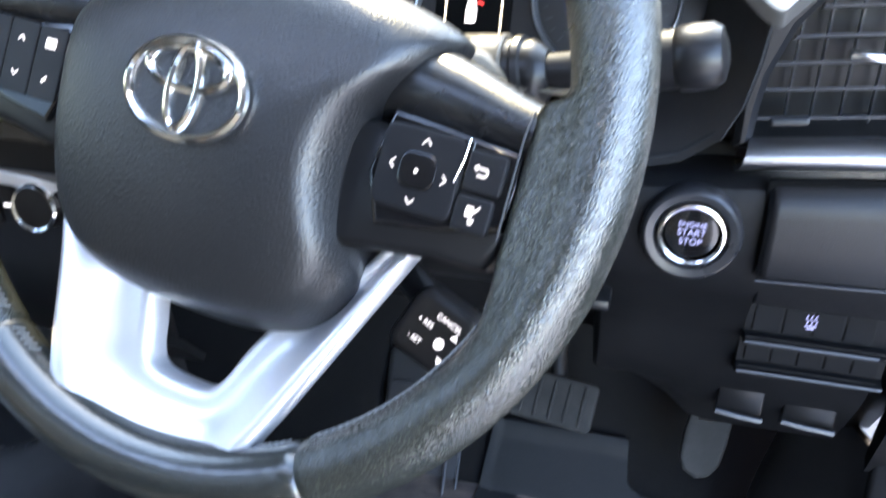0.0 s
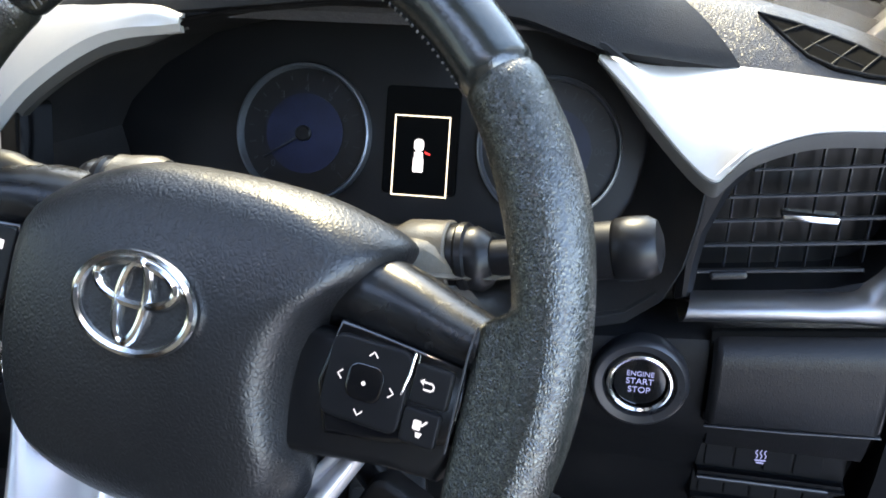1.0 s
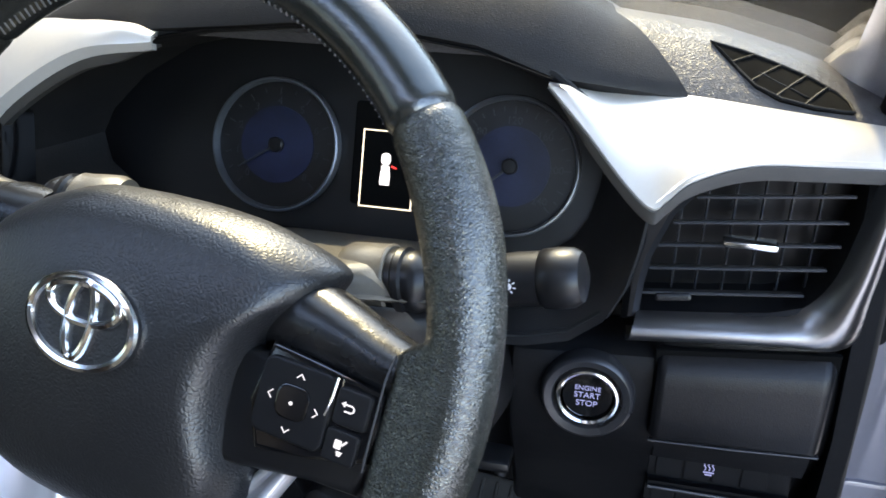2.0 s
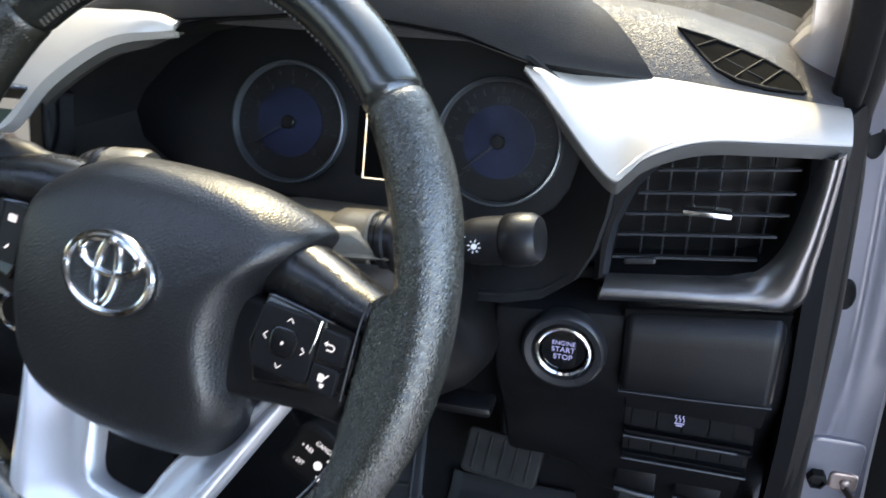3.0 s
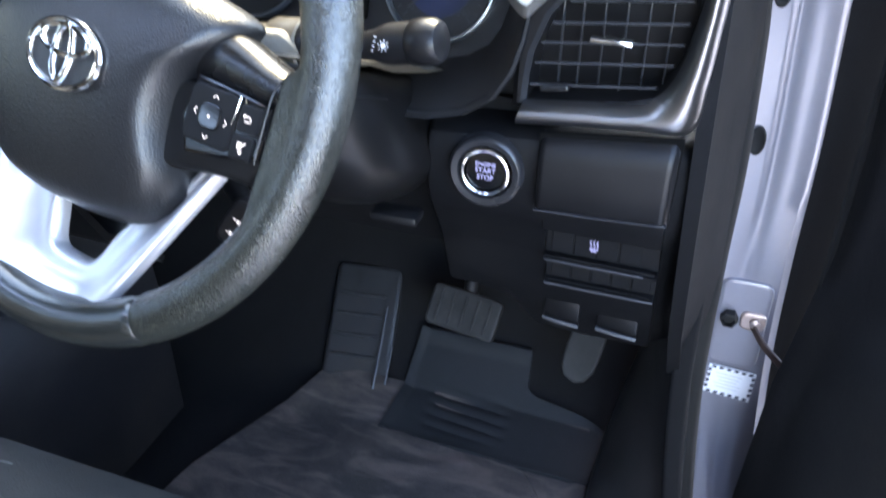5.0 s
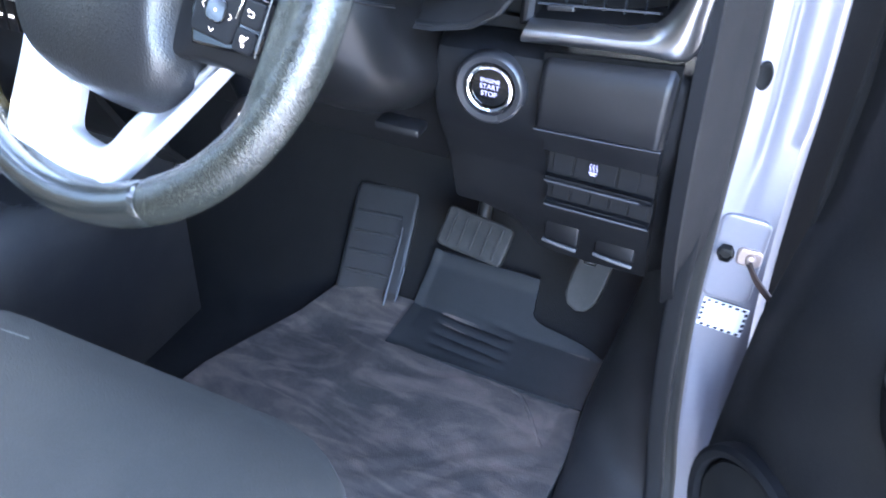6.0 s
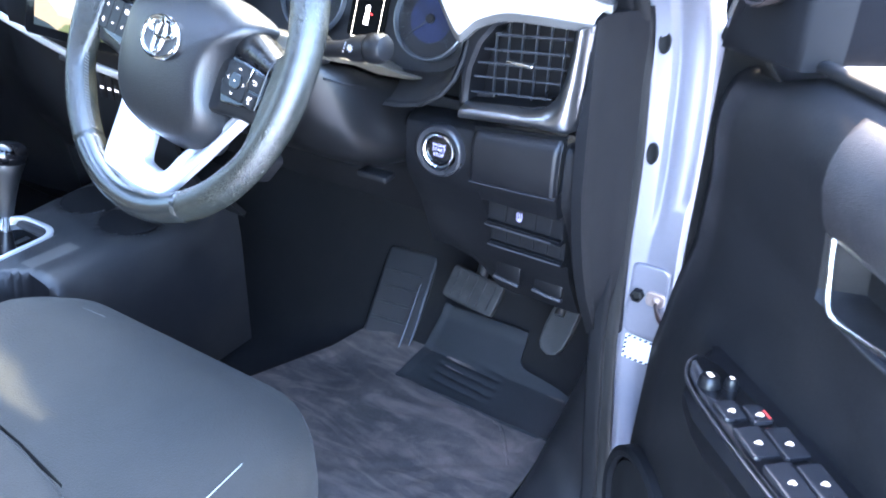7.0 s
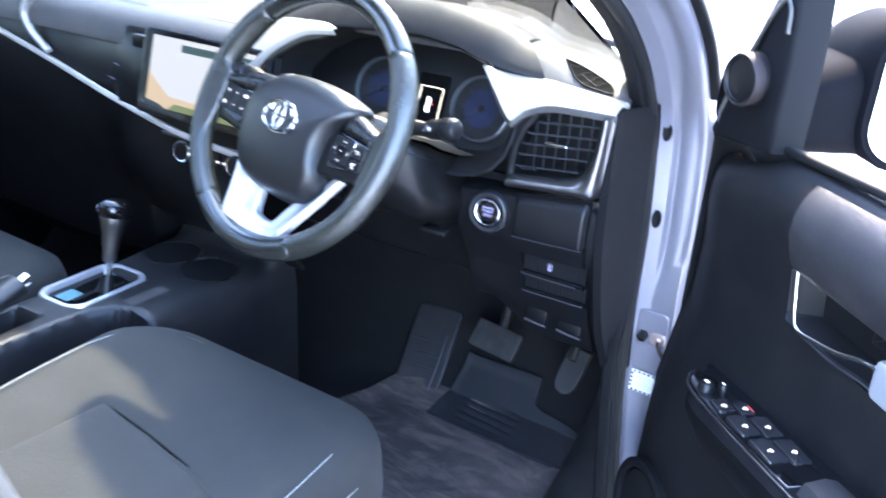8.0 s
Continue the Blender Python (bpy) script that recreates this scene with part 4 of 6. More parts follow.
# ---------------------------------------------------------------- steering column and stalks
col = thing("steering_column", (0.03, 0.14, 1.14), "matt black steering column shroud", "steering column")
rings = []
for y, cx, hw, zt, zb in ((0.040, 0.006, 0.052, 1.262, 1.185), (0.052, 0.011, 0.070, 1.2635, 1.162), (0.066, 0.022, 0.096, 1.261, 1.140), (0.082, 0.036, 0.118, 1.257, 1.122), (0.100, 0.044, 0.125, 1.252, 1.108), (0.13, 0.050, 0.124, 1.243, 1.092), (0.17, 0.056, 0.119, 1.222, 1.078), (0.25, 0.06, 0.11, 1.19, 1.06)):
    h = (zt - zb)
    ring = [(cx + px * lerp(1.0, 0.80, step(-0.05, 0.45, pz / h)), y - 0.2 * pz, (zt + zb) / 2 + pz) for px, pz in rrect(2 * hw, h, min(hw, h / 2) * 0.62, 0, 0, 8)]
    rings.append(ring)
# black shroud in two halves, so that the upper one carries sunlight as colour
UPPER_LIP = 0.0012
for nm_, up_, m_ in (("upper_shroud", 1, COLUMNSUN), ("lower_shroud", -1, COLUMNLOW)):
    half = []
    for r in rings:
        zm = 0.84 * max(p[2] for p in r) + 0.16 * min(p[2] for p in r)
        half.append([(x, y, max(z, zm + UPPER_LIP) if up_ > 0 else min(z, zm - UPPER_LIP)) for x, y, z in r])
    part(nm_, loft(half), m_, col, "dusty upper shroud, sunlight put into its brown-grey colour" if up_ > 0 else "black lower shroud")
part("shroud_gap", tube([Vector(p) + Vector((0.0008 if p[0] > 0.03 else -0.0008, 0, 0)) for p in (rings[3][0], rings[4][0], rings[5][0])], 0.0012, 6), SMOOTHBLK, col)
part("adjuster", box(0.140, 0.180, 0.138, 0.160, 1.0825, 1.0905, 0.003), SMOOTHBLK, col, "black column adjuster lever")


def stalk(base, tip, name, label):
    th = thing(name, base, label, "stalk", "stalks on the column")
    a, b = Vector(base), Vector(tip)
    L = (b - a).length
    sm = facing(a, b - a, (0, -0.4, 1))
    # neck shares the upper shroud's sunlit colour
    part("stalk_neck", lathe([(0.010, -0.025), (0.0212, -0.0235), (0.0226, -0.019), (0.0216, -0.009), (0.0206, -0.002), (0.0205, 0.0018), (0.0195, 0.0028), (0.0170, 0.0028)], sm, 32), COLUMNSUN, col, "neck of the shroud round the stalk, sunlight put into its colour")
    part("boot", lathe([(0.0175, 0.0), (0.0185, 0.0032), (0.0180, 0.006), (0.0192, 0.0075), (0.0185, 0.0105), (0.0165, 0.0115), (0.0165, 0.015), (0.014, 0.019), (0.0105, 0.022)], sm, 28), SMOOTHBLK, th)
    prof = [(0.0095, 0.018), (0.0090, L * 0.40), (0.0105, L * 0.52), (0.0135, L * 0.60), (0.0142, L * 0.66), (0.0142, L * 0.79)]
    part("lever", lathe(prof, sm @ Matrix.Diagonal((1, 0.92, 1, 1)), 28), KEYCAP, th)
    part("end_cap", lathe([(0.0136, L * 0.79), (0.0150, L * 0.805), (0.0155, L * 0.87), (0.0150, L * 0.95), (0.0125, L * 0.99), (0.006, L * 1.01), (0, L * 1.012)], sm @ Matrix.Diagonal((1, 0.95, 1, 1)), 28), SMOOTHBLK, th, "rounded turning end cap")
    return th


st = stalk((0.120, 0.090, 1.238), (0.219, 0.080, 1.260), "light_stalk", "black light stalk with white lamp symbols")
lm = facing(Vector((0.1835, 0.0685, 1.2560)), (0, -0.93, 0.36), (0.1, 0, 1))
lm = lm @ Matrix.Scale(0.75, 4)
ray = [lathe([(0.0022, 0), (0.0022, 0.0005), (0.0016, 0.0005), (0.0016, 0)], lm, 16)]
for k in range(8):
    ray.append(box(0.0032, 0.0050, -0.0003, 0.0003, 0, 0.0005, 0, lm @ Matrix.Rotation(radians(45 * k), 4, "Z")))
part("lamp_symbol", join(*ray), WHITE, st, "white lamp symbol", smooth=False)
part("lamp_marks", join(*[box(-0.0010, 0.0010, -0.0004, 0.0004, 0, 0.0005, 0, lm @ Matrix.Translation((-0.0085, 0.0055 - 0.0038 * k, 0))) for k in range(4)]), WHITE, st, smooth=False)
stalk((-0.052, 0.085, 1.262), (-0.148, 0.080, 1.272), "wiper_stalk", "black wiper stalk with a pale sunlit top")
# cruise lever below the wheel's spoke, with its printed legends
cr = thing("cruise_lever", (0.105, 0.03, 1.13), "short black cruise lever, its white printed legends made to glow", "lever")
crm = facing((0.104, 0.010, 1.138), (0.05, -0.92, 0.38), (0.5, 0.2, 0.85))
part("paddle", plate(rrect(0.034, 0.034, 0.007), -0.022, -0.0012, 0.003, crm), SMOOTHBLK, cr)
# printed legends, given a faint glow of their own
for txt, dx, dy, sz in (("CANCEL", 0.004, 0.0085, 0.0036), ("+ RES", -0.0055, 0.0025, 0.0034), ("- SET", -0.0055, -0.0070, 0.0034)):
    part("legend", words(txt, sz, crm @ Matrix.Translation((dx, dy, -0.0009))), LIT_ICON, cr, smooth=False)
part("arrow", join(plate([(-0.002, 0), (0.002, 0), (0, 0.003)], 0, 0.0003, 0.0001, crm @ Matrix.Translation((0.010, 0.0032, -0.0010))), plate([(-0.002, 0), (0, -0.003), (0.002, 0)], 0, 0.0003, 0.0001, crm @ Matrix.Translation((0.010, -0.0080, -0.0010))), lathe([(0.0026, 0), (0.0026, 0.0003), (0.0019, 0.0003), (0.0019, 0)], crm @ Matrix.Translation((0.0055, -0.0024, -0.0010)), 16)), LIT_ICON, cr, smooth=False)
part("lever_arm", tube(smooth_path([(0.06, 0.06, 1.16), (0.085, 0.04, 1.15), (0.100, 0.028, 1.142)], 4), 0.008, 10), SMOOTHBLK, cr)

# ---------------------------------------------------------------- steering wheel
wheel = thing("steering_wheel", (0.001, 0.029, 1.2417), "black leather steering wheel with silver lower spoke, turned slightly", "steering wheel")
tilt_, turn_, yaw_ = radians(26.95), radians(4.5), radians(-10.2)
wx, wf = Vector((math.cos(yaw_), math.sin(yaw_), 0)), Vector((-math.sin(yaw_), math.cos(yaw_), 0))
wy = wf * math.sin(tilt_) + Vector((0, 0, math.cos(tilt_)))
wz = wx.cross(wy)
WM = axes(Vector((0.001, 0.0291, 1.2417)), wx * math.cos(turn_) - wy * math.sin(turn_), wx * math.sin(turn_) + wy * math.cos(turn_), wz)
R0 = 0.177


def web(g):
    """How far the leather runs inward to the spoke at g degrees above the spoke's line: 0 to 1."""
    return step(11.6, 8.7, g) * step(-37, -13, g)


def rim_arc(a0, a1, r, seg=120, end=0.004):
    rings = []
    for i in range(seg + 1):
        a = lerp(a0, a1, i / seg)
        d = min(i, seg - i) / seg * abs(a1 - a0) * R0
        k = 1.0 if d > end else lerp(0.90, 1.0, math.sqrt(max(0, d / end)))
        ca, sa = math.cos(a), math.sin(a)
        g = math.degrees(a) % 360
        thumb = 1 + 0.10 * math.exp(-((g - 27) / 12) ** 2) + 0.10 * math.exp(-((g - 153) / 12) ** 2)
        lift = (g + 180) % 360 - 180 if ca > 0 else 180 - g
        w = web(lift)
        reach = R0 - 0.1470 / max(0.5, abs(ca))
        ring = []
        for j in range(40):
            b = 2 * math.pi * j / 40
            rr = r * k * thumb
            u = max(0.0, -math.cos(b))
            x = R0 + rr * math.cos(b) if u == 0 else R0 - u * lerp(rr, reach, w)
            n_ = rr * 1.08 * math.sin(b)
            if u > 0:
                flat = rr * 1.08 * (1 - u ** 7) ** 0.5 * (1 - 0.42 * step(0.0, 0.75, u))
                n_ = lerp(n_, flat if b < math.pi else -flat, w)
            ring.append(WM @ Vector((x * ca, x * sa, n_)))
        rings.append(ring)
    return loft(rings)


for a0, a1, m_, lb in ((-58, 43, RIM_WORN, "worn shiny grained leather"), (43, 137, RIM, "smooth black leather"), (137, 238, RIM_WORN, "worn grained leather"), (238, 302, RIM, "smooth black leather")):
    sec = part("rim_section", rim_arc(radians(a0), radians(a1), 0.0162), m_, wheel, lb)
    beads = []
    cnt = int((a1 - a0) * 0.75)
    for k in range(cnt):
        a = radians(lerp(a0 + 2, a1 - 2, (k + 0.5) / cnt))
        g = math.degrees(a) % 360
        if g < 30 or g > 338 or 150 < g < 200 or 246 < g < 294:
            continue
        b0, b1 = radians(158), radians(176)
        p = [WM @ Vector(((R0 + 0.0162 * math.cos(b)) * math.cos(a + q), (R0 + 0.0162 * math.cos(b)) * math.sin(a + q), 0.0174 * math.sin(b))) for b, q in ((b0, -0.008), ((b0 + b1) / 2, 0), (b1, 0.008))]
        beads.append(tube(p, 0.0006, 5, up=(0.3, 0.2, 1)))
    if beads:
        tagged(part("stitching", join(*beads), DARKTHREAD, sec, "grey thread stitches"), kind="stuff")

# airbag cover
shoulder = [(0.0, 0.0580), (0.03, 0.0592), (0.06, 0.0580), (0.083, 0.0535), (0.098, 0.0485), (0.1030, 0.0430), (0.0990, 0.0325), (0.0895, 0.0215), (0.0795, 0.0080), (0.0740, -0.008), (0.0735, -0.028), (0.0775, -0.045), (0.0820, -0.060), (0.0805, -0.076), (0.0735, -0.0900), (0.060, -0.1005), (0.034, -0.1070)]
plain = [(-0.0265, 0.0550), (-0.048, 0.0470), (-0.066, 0.0370), (-0.078, 0.0275), (-0.0845, 0.0170), (-0.0862, 0.0), (-0.0862, -0.016), (-0.0856, -0.040), (-0.0840, -0.058), (-0.0805, -0.076), (-0.0735, -0.090), (-0.060, -0.1005), (-0.034, -0.1070)]
cover = [Vector(p) for p in shoulder] + [Vector((0, -0.1085))] + [Vector(p) for p in plain[::-1]]
cover = [Vector((p.x, p.y)) for p in smooth_path([(p.x, p.y, 0) for p in cover] + [(cover[0].x, cover[0].y, 0)], 3)][:-1]


def dome(u, v):
    return 0.0275 - (2.1 * v * v if v < 0 else 4.2 * v * v) - 1.0 * u * u


rings = []
cc = Vector((0, -0.022))
for f, drop in ((1.0, 0.046), (1.0, 0.030), (0.985, 0.0235), (0.960, 0.0165), (0.925, 0.0095), (0.885, 0.0045), (0.84, 0.0018), (0.77, 0.0005), (0.6, 0), (0.4, 0), (0.2, 0), (0.02, 0)):
    ring = []
    for p in cover:
        q = cc + (p - cc) * f
        w = 1.0 - 0.35 * step(-0.02, 0.05, q.y)
        ring.append(WM @ Vector((q.x, q.y, dome(min(0.075, max(-0.075, q.x)), q.y) - drop * w - 0.40 * max(0, abs(q.x) - 0.075) * step(-0.01, 0.03, q.y))))
    rings.append(ring)
airbag = part("airbag_cover", loft(rings), LEATHER, wheel, "grained black airbag cover", sharp=60)
# oval badge of plain chrome shapes
EMB = WM @ Matrix.Translation((0.0035, -0.0060, 0.0282))


def oval(cx, cy, rx, ry, r, lift, tall=1.0):
    pts = [EMB @ Vector((cx + rx * math.cos(t), cy + ry * math.sin(t), lift)) for t in (2 * math.pi * k / 56 for k in range(56))]
    return tube(pts, r, 8, up=tuple(wz), closed=True)


part("badge_back", plate(circle(0.0302, 40, ry=0.0206), -0.004, 0.0003, 0.0003, EMB), LEATHER, airbag)
part("badge_ring", oval(0, 0, 0.0300, 0.0206, 0.0024, 0.0010), CHROME, airbag, "chrome oval ring")
part("badge_oval", oval(0, 0.0088, 0.0205, 0.0088, 0.0024, 0.0016), CHROME, airbag, "chrome oval ring")
part("badge_oval", oval(0, 0.0010, 0.0072, 0.0178, 0.0022, 0.0019), CHROME, airbag, "chrome oval ring")

# hub behind the cover and dark spokes
part("hub", loft([[WM @ Vector((px, py - 0.02, n_)) for px, py in rrect(w_, h_, 0.03, 0, 0, 5)] for w_, h_, n_ in ((0.13, 0.12, -0.010), (0.135, 0.125, -0.028), (0.11, 0.10, -0.048))]), SMOOTHBLK, wheel)
for s in (1, -1):
    # upper spoke: rounded bar from the cover's shoulder to the rim
    rg = []
    for u, vt, vb, nt in ((0.070, 0.043, 0.000, 0.000), (0.092, 0.0415, 0.002, 0.004), (0.115, 0.0360, 0.002, 0.0065), (0.135, 0.0295, 0.001, 0.0075), (0.1490, 0.0255, 0.000, 0.0075)):
        vm, hh = (vt + vb) / 2, (vt - vb) / 2
        rg.append([WM @ Vector((s * u, vm + hh * math.cos(q), nt - 0.020 + 0.020 * max(-0.9, math.sin(q)) ** 1 if math.sin(q) > 0 else nt - 0.020 + 0.02 * math.sin(q))) for q in (2 * math.pi * k / 20 for k in range(20))])
    part("spoke", loft(rg), SPOKE, wheel, "satin black upper spoke")
    low = [(s * u, v) for u, v in ((0.066, 0.004), (0.148, 0.004), (0.1500, -0.030), (0.143, -0.045), (0.120, -0.046), (0.095, -0.050), (0.070, -0.054))]
    rgl = [[WM @ Vector((p[0], p[1], nn)) for p in inset(low, ins)] for ins, nn in ((0, -0.020), (0, -0.004), (0.002, 0.0), (0.005, 0.0015))]
    part("spoke_web", loft(rgl), SMOOTHBLK, wheel)
    part("seam_strip", tube(smooth_path([WM @ Vector((s * 0.1468, v_, n_)) for v_, n_ in ((0.0215, 0.0040), (0.012, 0.0085), (0.0, 0.0090), (-0.018, 0.0088), (-0.030, 0.0082))], 5), 0.0005, 6), EDGE, wheel, "thin pale seam strip")
    padq = [(s * u, v) for u, v in ((0.0885, 0.0095), (0.115, 0.0075), (0.1470, 0.0038), (0.1478, -0.012), (0.1465, -0.0275), (0.120, -0.0345), (0.092, -0.0388), (0.0835, -0.018))]
    pad_ = part("switch_panel", plate(padq, -0.012, 0.0050, 0.0015, WM), PIANO, wheel, "gloss black switch panel")
    if s > 0:
        part("rocker", plate(rrect(0.037, 0.035, 0.005, 0.1062, -0.0128), 0.004, 0.0070, 0.0012, WM), KEYCAP, pad_)
        part("centre_key", plate(rrect(0.0165, 0.0155, 0.005, 0.1064, -0.0127), 0.006, 0.0082, 0.0008, WM), PIANO, pad_)
        part("key", plate(rrect(0.0165, 0.0165, 0.002, 0.1345, -0.0066), 0.004, 0.0070, 0.0010, WM), KEYCAP, pad_)
        part("key", plate(rrect(0.0160, 0.0145, 0.002, 0.1335, -0.0238), 0.004, 0.0070, 0.0010, WM), KEYCAP, pad_)
        part("bright_divider", tube([WM @ Vector(p) for p in ((0.1252, 0.0048, 0.0075), (0.1250, -0.004, 0.0082), (0.1228, -0.013, 0.0070))], 0.0005, 6), CHROME, pad_)
        marks = []
        for cx, cy, ang in ((0.1075, -0.0005, 0), (0.0945, -0.0120, 90), (0.1185, -0.0138, -90), (0.1062, -0.0255, 180)):
            cm = WM @ Matrix.Translation((cx, cy, 0.0072)) @ Matrix.Rotation(radians(ang), 4, "Z")
            marks.append(tube([cm @ Vector(q) for q in ((-0.0019, -0.0010, 0), (0, 0.0010, 0), (0.0019, -0.0010, 0))], 0.00032, 5, up=tuple(wz)))
        marks.append(plate(circle(0.0009, 12, 0.1062, -0.0130), 0.0082, 0.0085, 0.0001, WM))
        bm_ = WM @ Matrix.Translation((0.1335, -0.0066, 0.0072))
        marks.append(tube([bm_ @ Vector(q) for q in ((-0.0024, 0.0014, 0), (0.0012, 0.0014, 0), (0.0022, 0.0006, 0), (0.0022, -0.0008, 0), (0.0012, -0.0016, 0), (-0.0020, -0.0016, 0))], 0.0004, 5, up=tuple(wz)))
        marks.append(plate([(-0.0040, 0.0014), (-0.0022, 0.0028), (-0.0022, 0.0)], 0, 0.0003, 0.0001, bm_))
        pm = WM @ Matrix.Translation((0.1335, -0.0235, 0.0072))
        marks.append(plate(rrect(0.0034, 0.0040, 0.0006, -0.0010, 0.0008), 0, 0.0003, 0.0001, pm))
        marks.append(plate([(-0.001, -0.002), (0.002, -0.002), (0.0012, -0.004), (-0.0004, -0.004)], 0, 0.0003, 0.0001, pm))
        marks.append(plate([(0.0012, 0.0005), (0.0034, 0.0030), (0.0026, 0.0034), (0.0006, 0.0012)], 0, 0.0003, 0.0001, pm))
        tagged(part("symbols", join(*marks), LIT_ICON, pad_, "pale lit symbols", smooth=False), kind="stuff")
    else:
        for cx in (-0.1355, -0.1165, -0.0975):
            part("rocker", plate(rrect(0.0182, 0.036, 0.002, cx, -0.0115), 0.004, 0.0062, 0.0006, WM), KEYCAP, pad_)
        marks = []
        g0 = WM @ Matrix.Translation((-0.1350, -0.0028, 0.0072))
        marks.append(box(-0.002, 0.002, -0.0004, 0.0004, 0, 0.0004, 0, g0))
        marks.append(box(-0.0004, 0.0004, -0.002, 0.002, 0, 0.0004, 0, g0))
        marks.append(plate(rrect(0.0032, 0.0050, 0.001, 0, -0.0172), 0, 0.0004, 0.0001, g0))
        for cy, ang in ((-0.0025, 0), (-0.0198, 180)):
            cm = WM @ Matrix.Translation((-0.1162, cy, 0.0072)) @ Matrix.Rotation(radians(ang), 4, "Z")
            marks.append(tube([cm @ Vector(q) for q in ((-0.0019, -0.0010, 0), (0, 0.0010, 0), (0.0019, -0.0010, 0))], 0.00035, 5, up=tuple(wz)))
        marks.append(plate(rrect(0.0066, 0.0046, 0.0006, -0.0970, -0.0020), 0.007, 0.0074, 0.0001, WM))
        marks.append(plate([(-0.0985, -0.0205), (-0.0960, -0.0178), (-0.0950, -0.0185), (-0.0972, -0.0212)], 0.007, 0.0074, 0.0001, WM))
        tagged(part("symbols", join(*marks), LIT_ICON, pad_, "pale lit symbols", smooth=False), kind="stuff")

# silver lower spoke: a U-shaped dish with an opening
so = smooth_path([(-0.1000, -0.050, 0), (-0.0815, -0.085, 0), (-0.068, -0.115, 0), (-0.0560, -0.1420, 0), (-0.0455, -0.1590, 0), (-0.026, -0.1685, 0), (0.005, -0.1715, 0), (0.036, -0.1680, 0), (0.0540, -0.1575, 0), (0.0640, -0.1400, 0), (0.0750, -0.113, 0), (0.0870, -0.083, 0), (0.1010, -0.049, 0)], 5)
si = smooth_path([(-0.0900, -0.050, 0), (-0.060, -0.080, 0), (-0.030, -0.098, 0), (-0.0215, -0.116, 0), (-0.0165, -0.132, 0), (-0.0090, -0.1400, 0), (0.007, -0.1420, 0), (0.0230, -0.1405, 0), (0.0320, -0.132, 0), (0.0390, -0.116, 0), (0.050, -0.098, 0), (0.070, -0.080, 0), (0.0920, -0.049, 0)], 5)
rows = []
for a, b in zip(so, si):
    na = interp(a.y, [(-0.1725, 0.0090), (-0.15, 0.0060), (-0.10, -0.0080), (-0.05, -0.0200)])
    nb = interp(b.y, [(-0.1435, -0.0130), (-0.12, -0.0160), (-0.085, -0.0210), (-0.05, -0.0215)])
    row = [WM @ Vector((a.x, a.y, na - 0.012)), WM @ Vector((a.x, a.y, na - 0.001))]
    for w, dip in ((0.05, 0.0), (0.14, 0.0), (0.22, 0.0012), (0.32, 0.0027), (0.45, 0.0042), (0.6, 0.0046), (0.75, 0.0036), (0.88, 0.0015), (0.95, 0.0004), (1.0, 0.0)):
        row.append(WM @ Vector((lerp(a.x, b.x, w), lerp(a.y, b.y, w), lerp(na, nb, w) - dip)))
    row.append(WM @ Vector((b.x * 0.985, b.y + 0.0005, nb - 0.012)))
    rows.append(row)
part("lower_spoke", sheet(rows, -0.002), SILVER, wheel, "satin silver lower spoke", sharp=70)

# ---------------------------------------------------------------- footwell: mats and pedals
def floor_z(y):
    return interp(y, [(-0.25, 0.60), (-0.20, 0.562), (0.40, 0.560), (0.47, 0.575), (0.56, 0.66), (0.66, 0.80)])


fmat = thing("floor_mat", (0.08, 0.2, 0.565), "dusty brown ribbed floor mat with grey heel pad", "floor mat")
rows = []
for i in range(61):
    y = lerp(-0.16, 0.475, i / 60)
    xl = interp(y, [(-0.16, -0.21), (0.05, -0.20), (0.25, -0.165), (0.475, -0.075)])
    xr = interp(y, [(-0.16, 0.30), (0.10, 0.312), (0.30, 0.325), (0.445, 0.317), (0.475, 0.305)])
    row = []
    for j in range(61):
        x = lerp(xl, xr, j / 60)
        q = y * 1.0 + 0.10 * math.sin(x * 9 + 1.0) + 0.05 * noise.noise((x * 7, y * 7, 3))
        rib = 0.5 + 0.5 * math.sin(q * 2 * math.pi / 0.030)
        edge = min(j, 60 - j, i, 60 - i) / 2
        h = 0.013 + (0.0028 * rib ** 2 + 0.005 * noise.noise((x * 10, y * 10, 8)) if edge > 1 else 0.003)
        row.append((x, y, floor_z(y) + 0.012 + h))
    rows.append(row)
part("carpet_mat", sheet(rows, 0.006), MAT, fmat)
rows = []
for i in range(45):
    y = lerp(0.392, 0.530, i / 44)
    xl = lerp(0.034, 0.050, i / 44)
    xr = interp(y, [(0.392, 0.331), (0.440, 0.330), (0.474, 0.325), (0.482, 0.300), (0.490, 0.225), (0.497, 0.214), (0.530, 0.210)])
    row = []
    for j in range(45):
        x = lerp(xl, xr, j / 44)
        inb = step(0.088, 0.096, x) * step(0.200, 0.190, x) * step(0.405, 0.412, y) * step(0.480, 0.472, y)
        rib = 0.5 + 0.5 * math.cos((y + 0.12 * x) * 2 * math.pi / 0.0175)
        rim_up = 0.006 * step(0.518, 0.526, y) + 0.003 * step(xl + 0.012, xl + 0.004, x)
        row.append((x, y - 0.03 * (x - 0.04) * step(0.42, 0.392, y), floor_z(y) + 0.030 + 0.0034 * inb * (rib - 0.6) + rim_up + 0.002 * noise.noise((x * 14, y * 14, 5))))
    rows.append(row)
heel = part("heel_pad", sheet(rows, 0.006), HEEL, fmat, "grey-blue ribbed rubber heel pad", sharp=60)
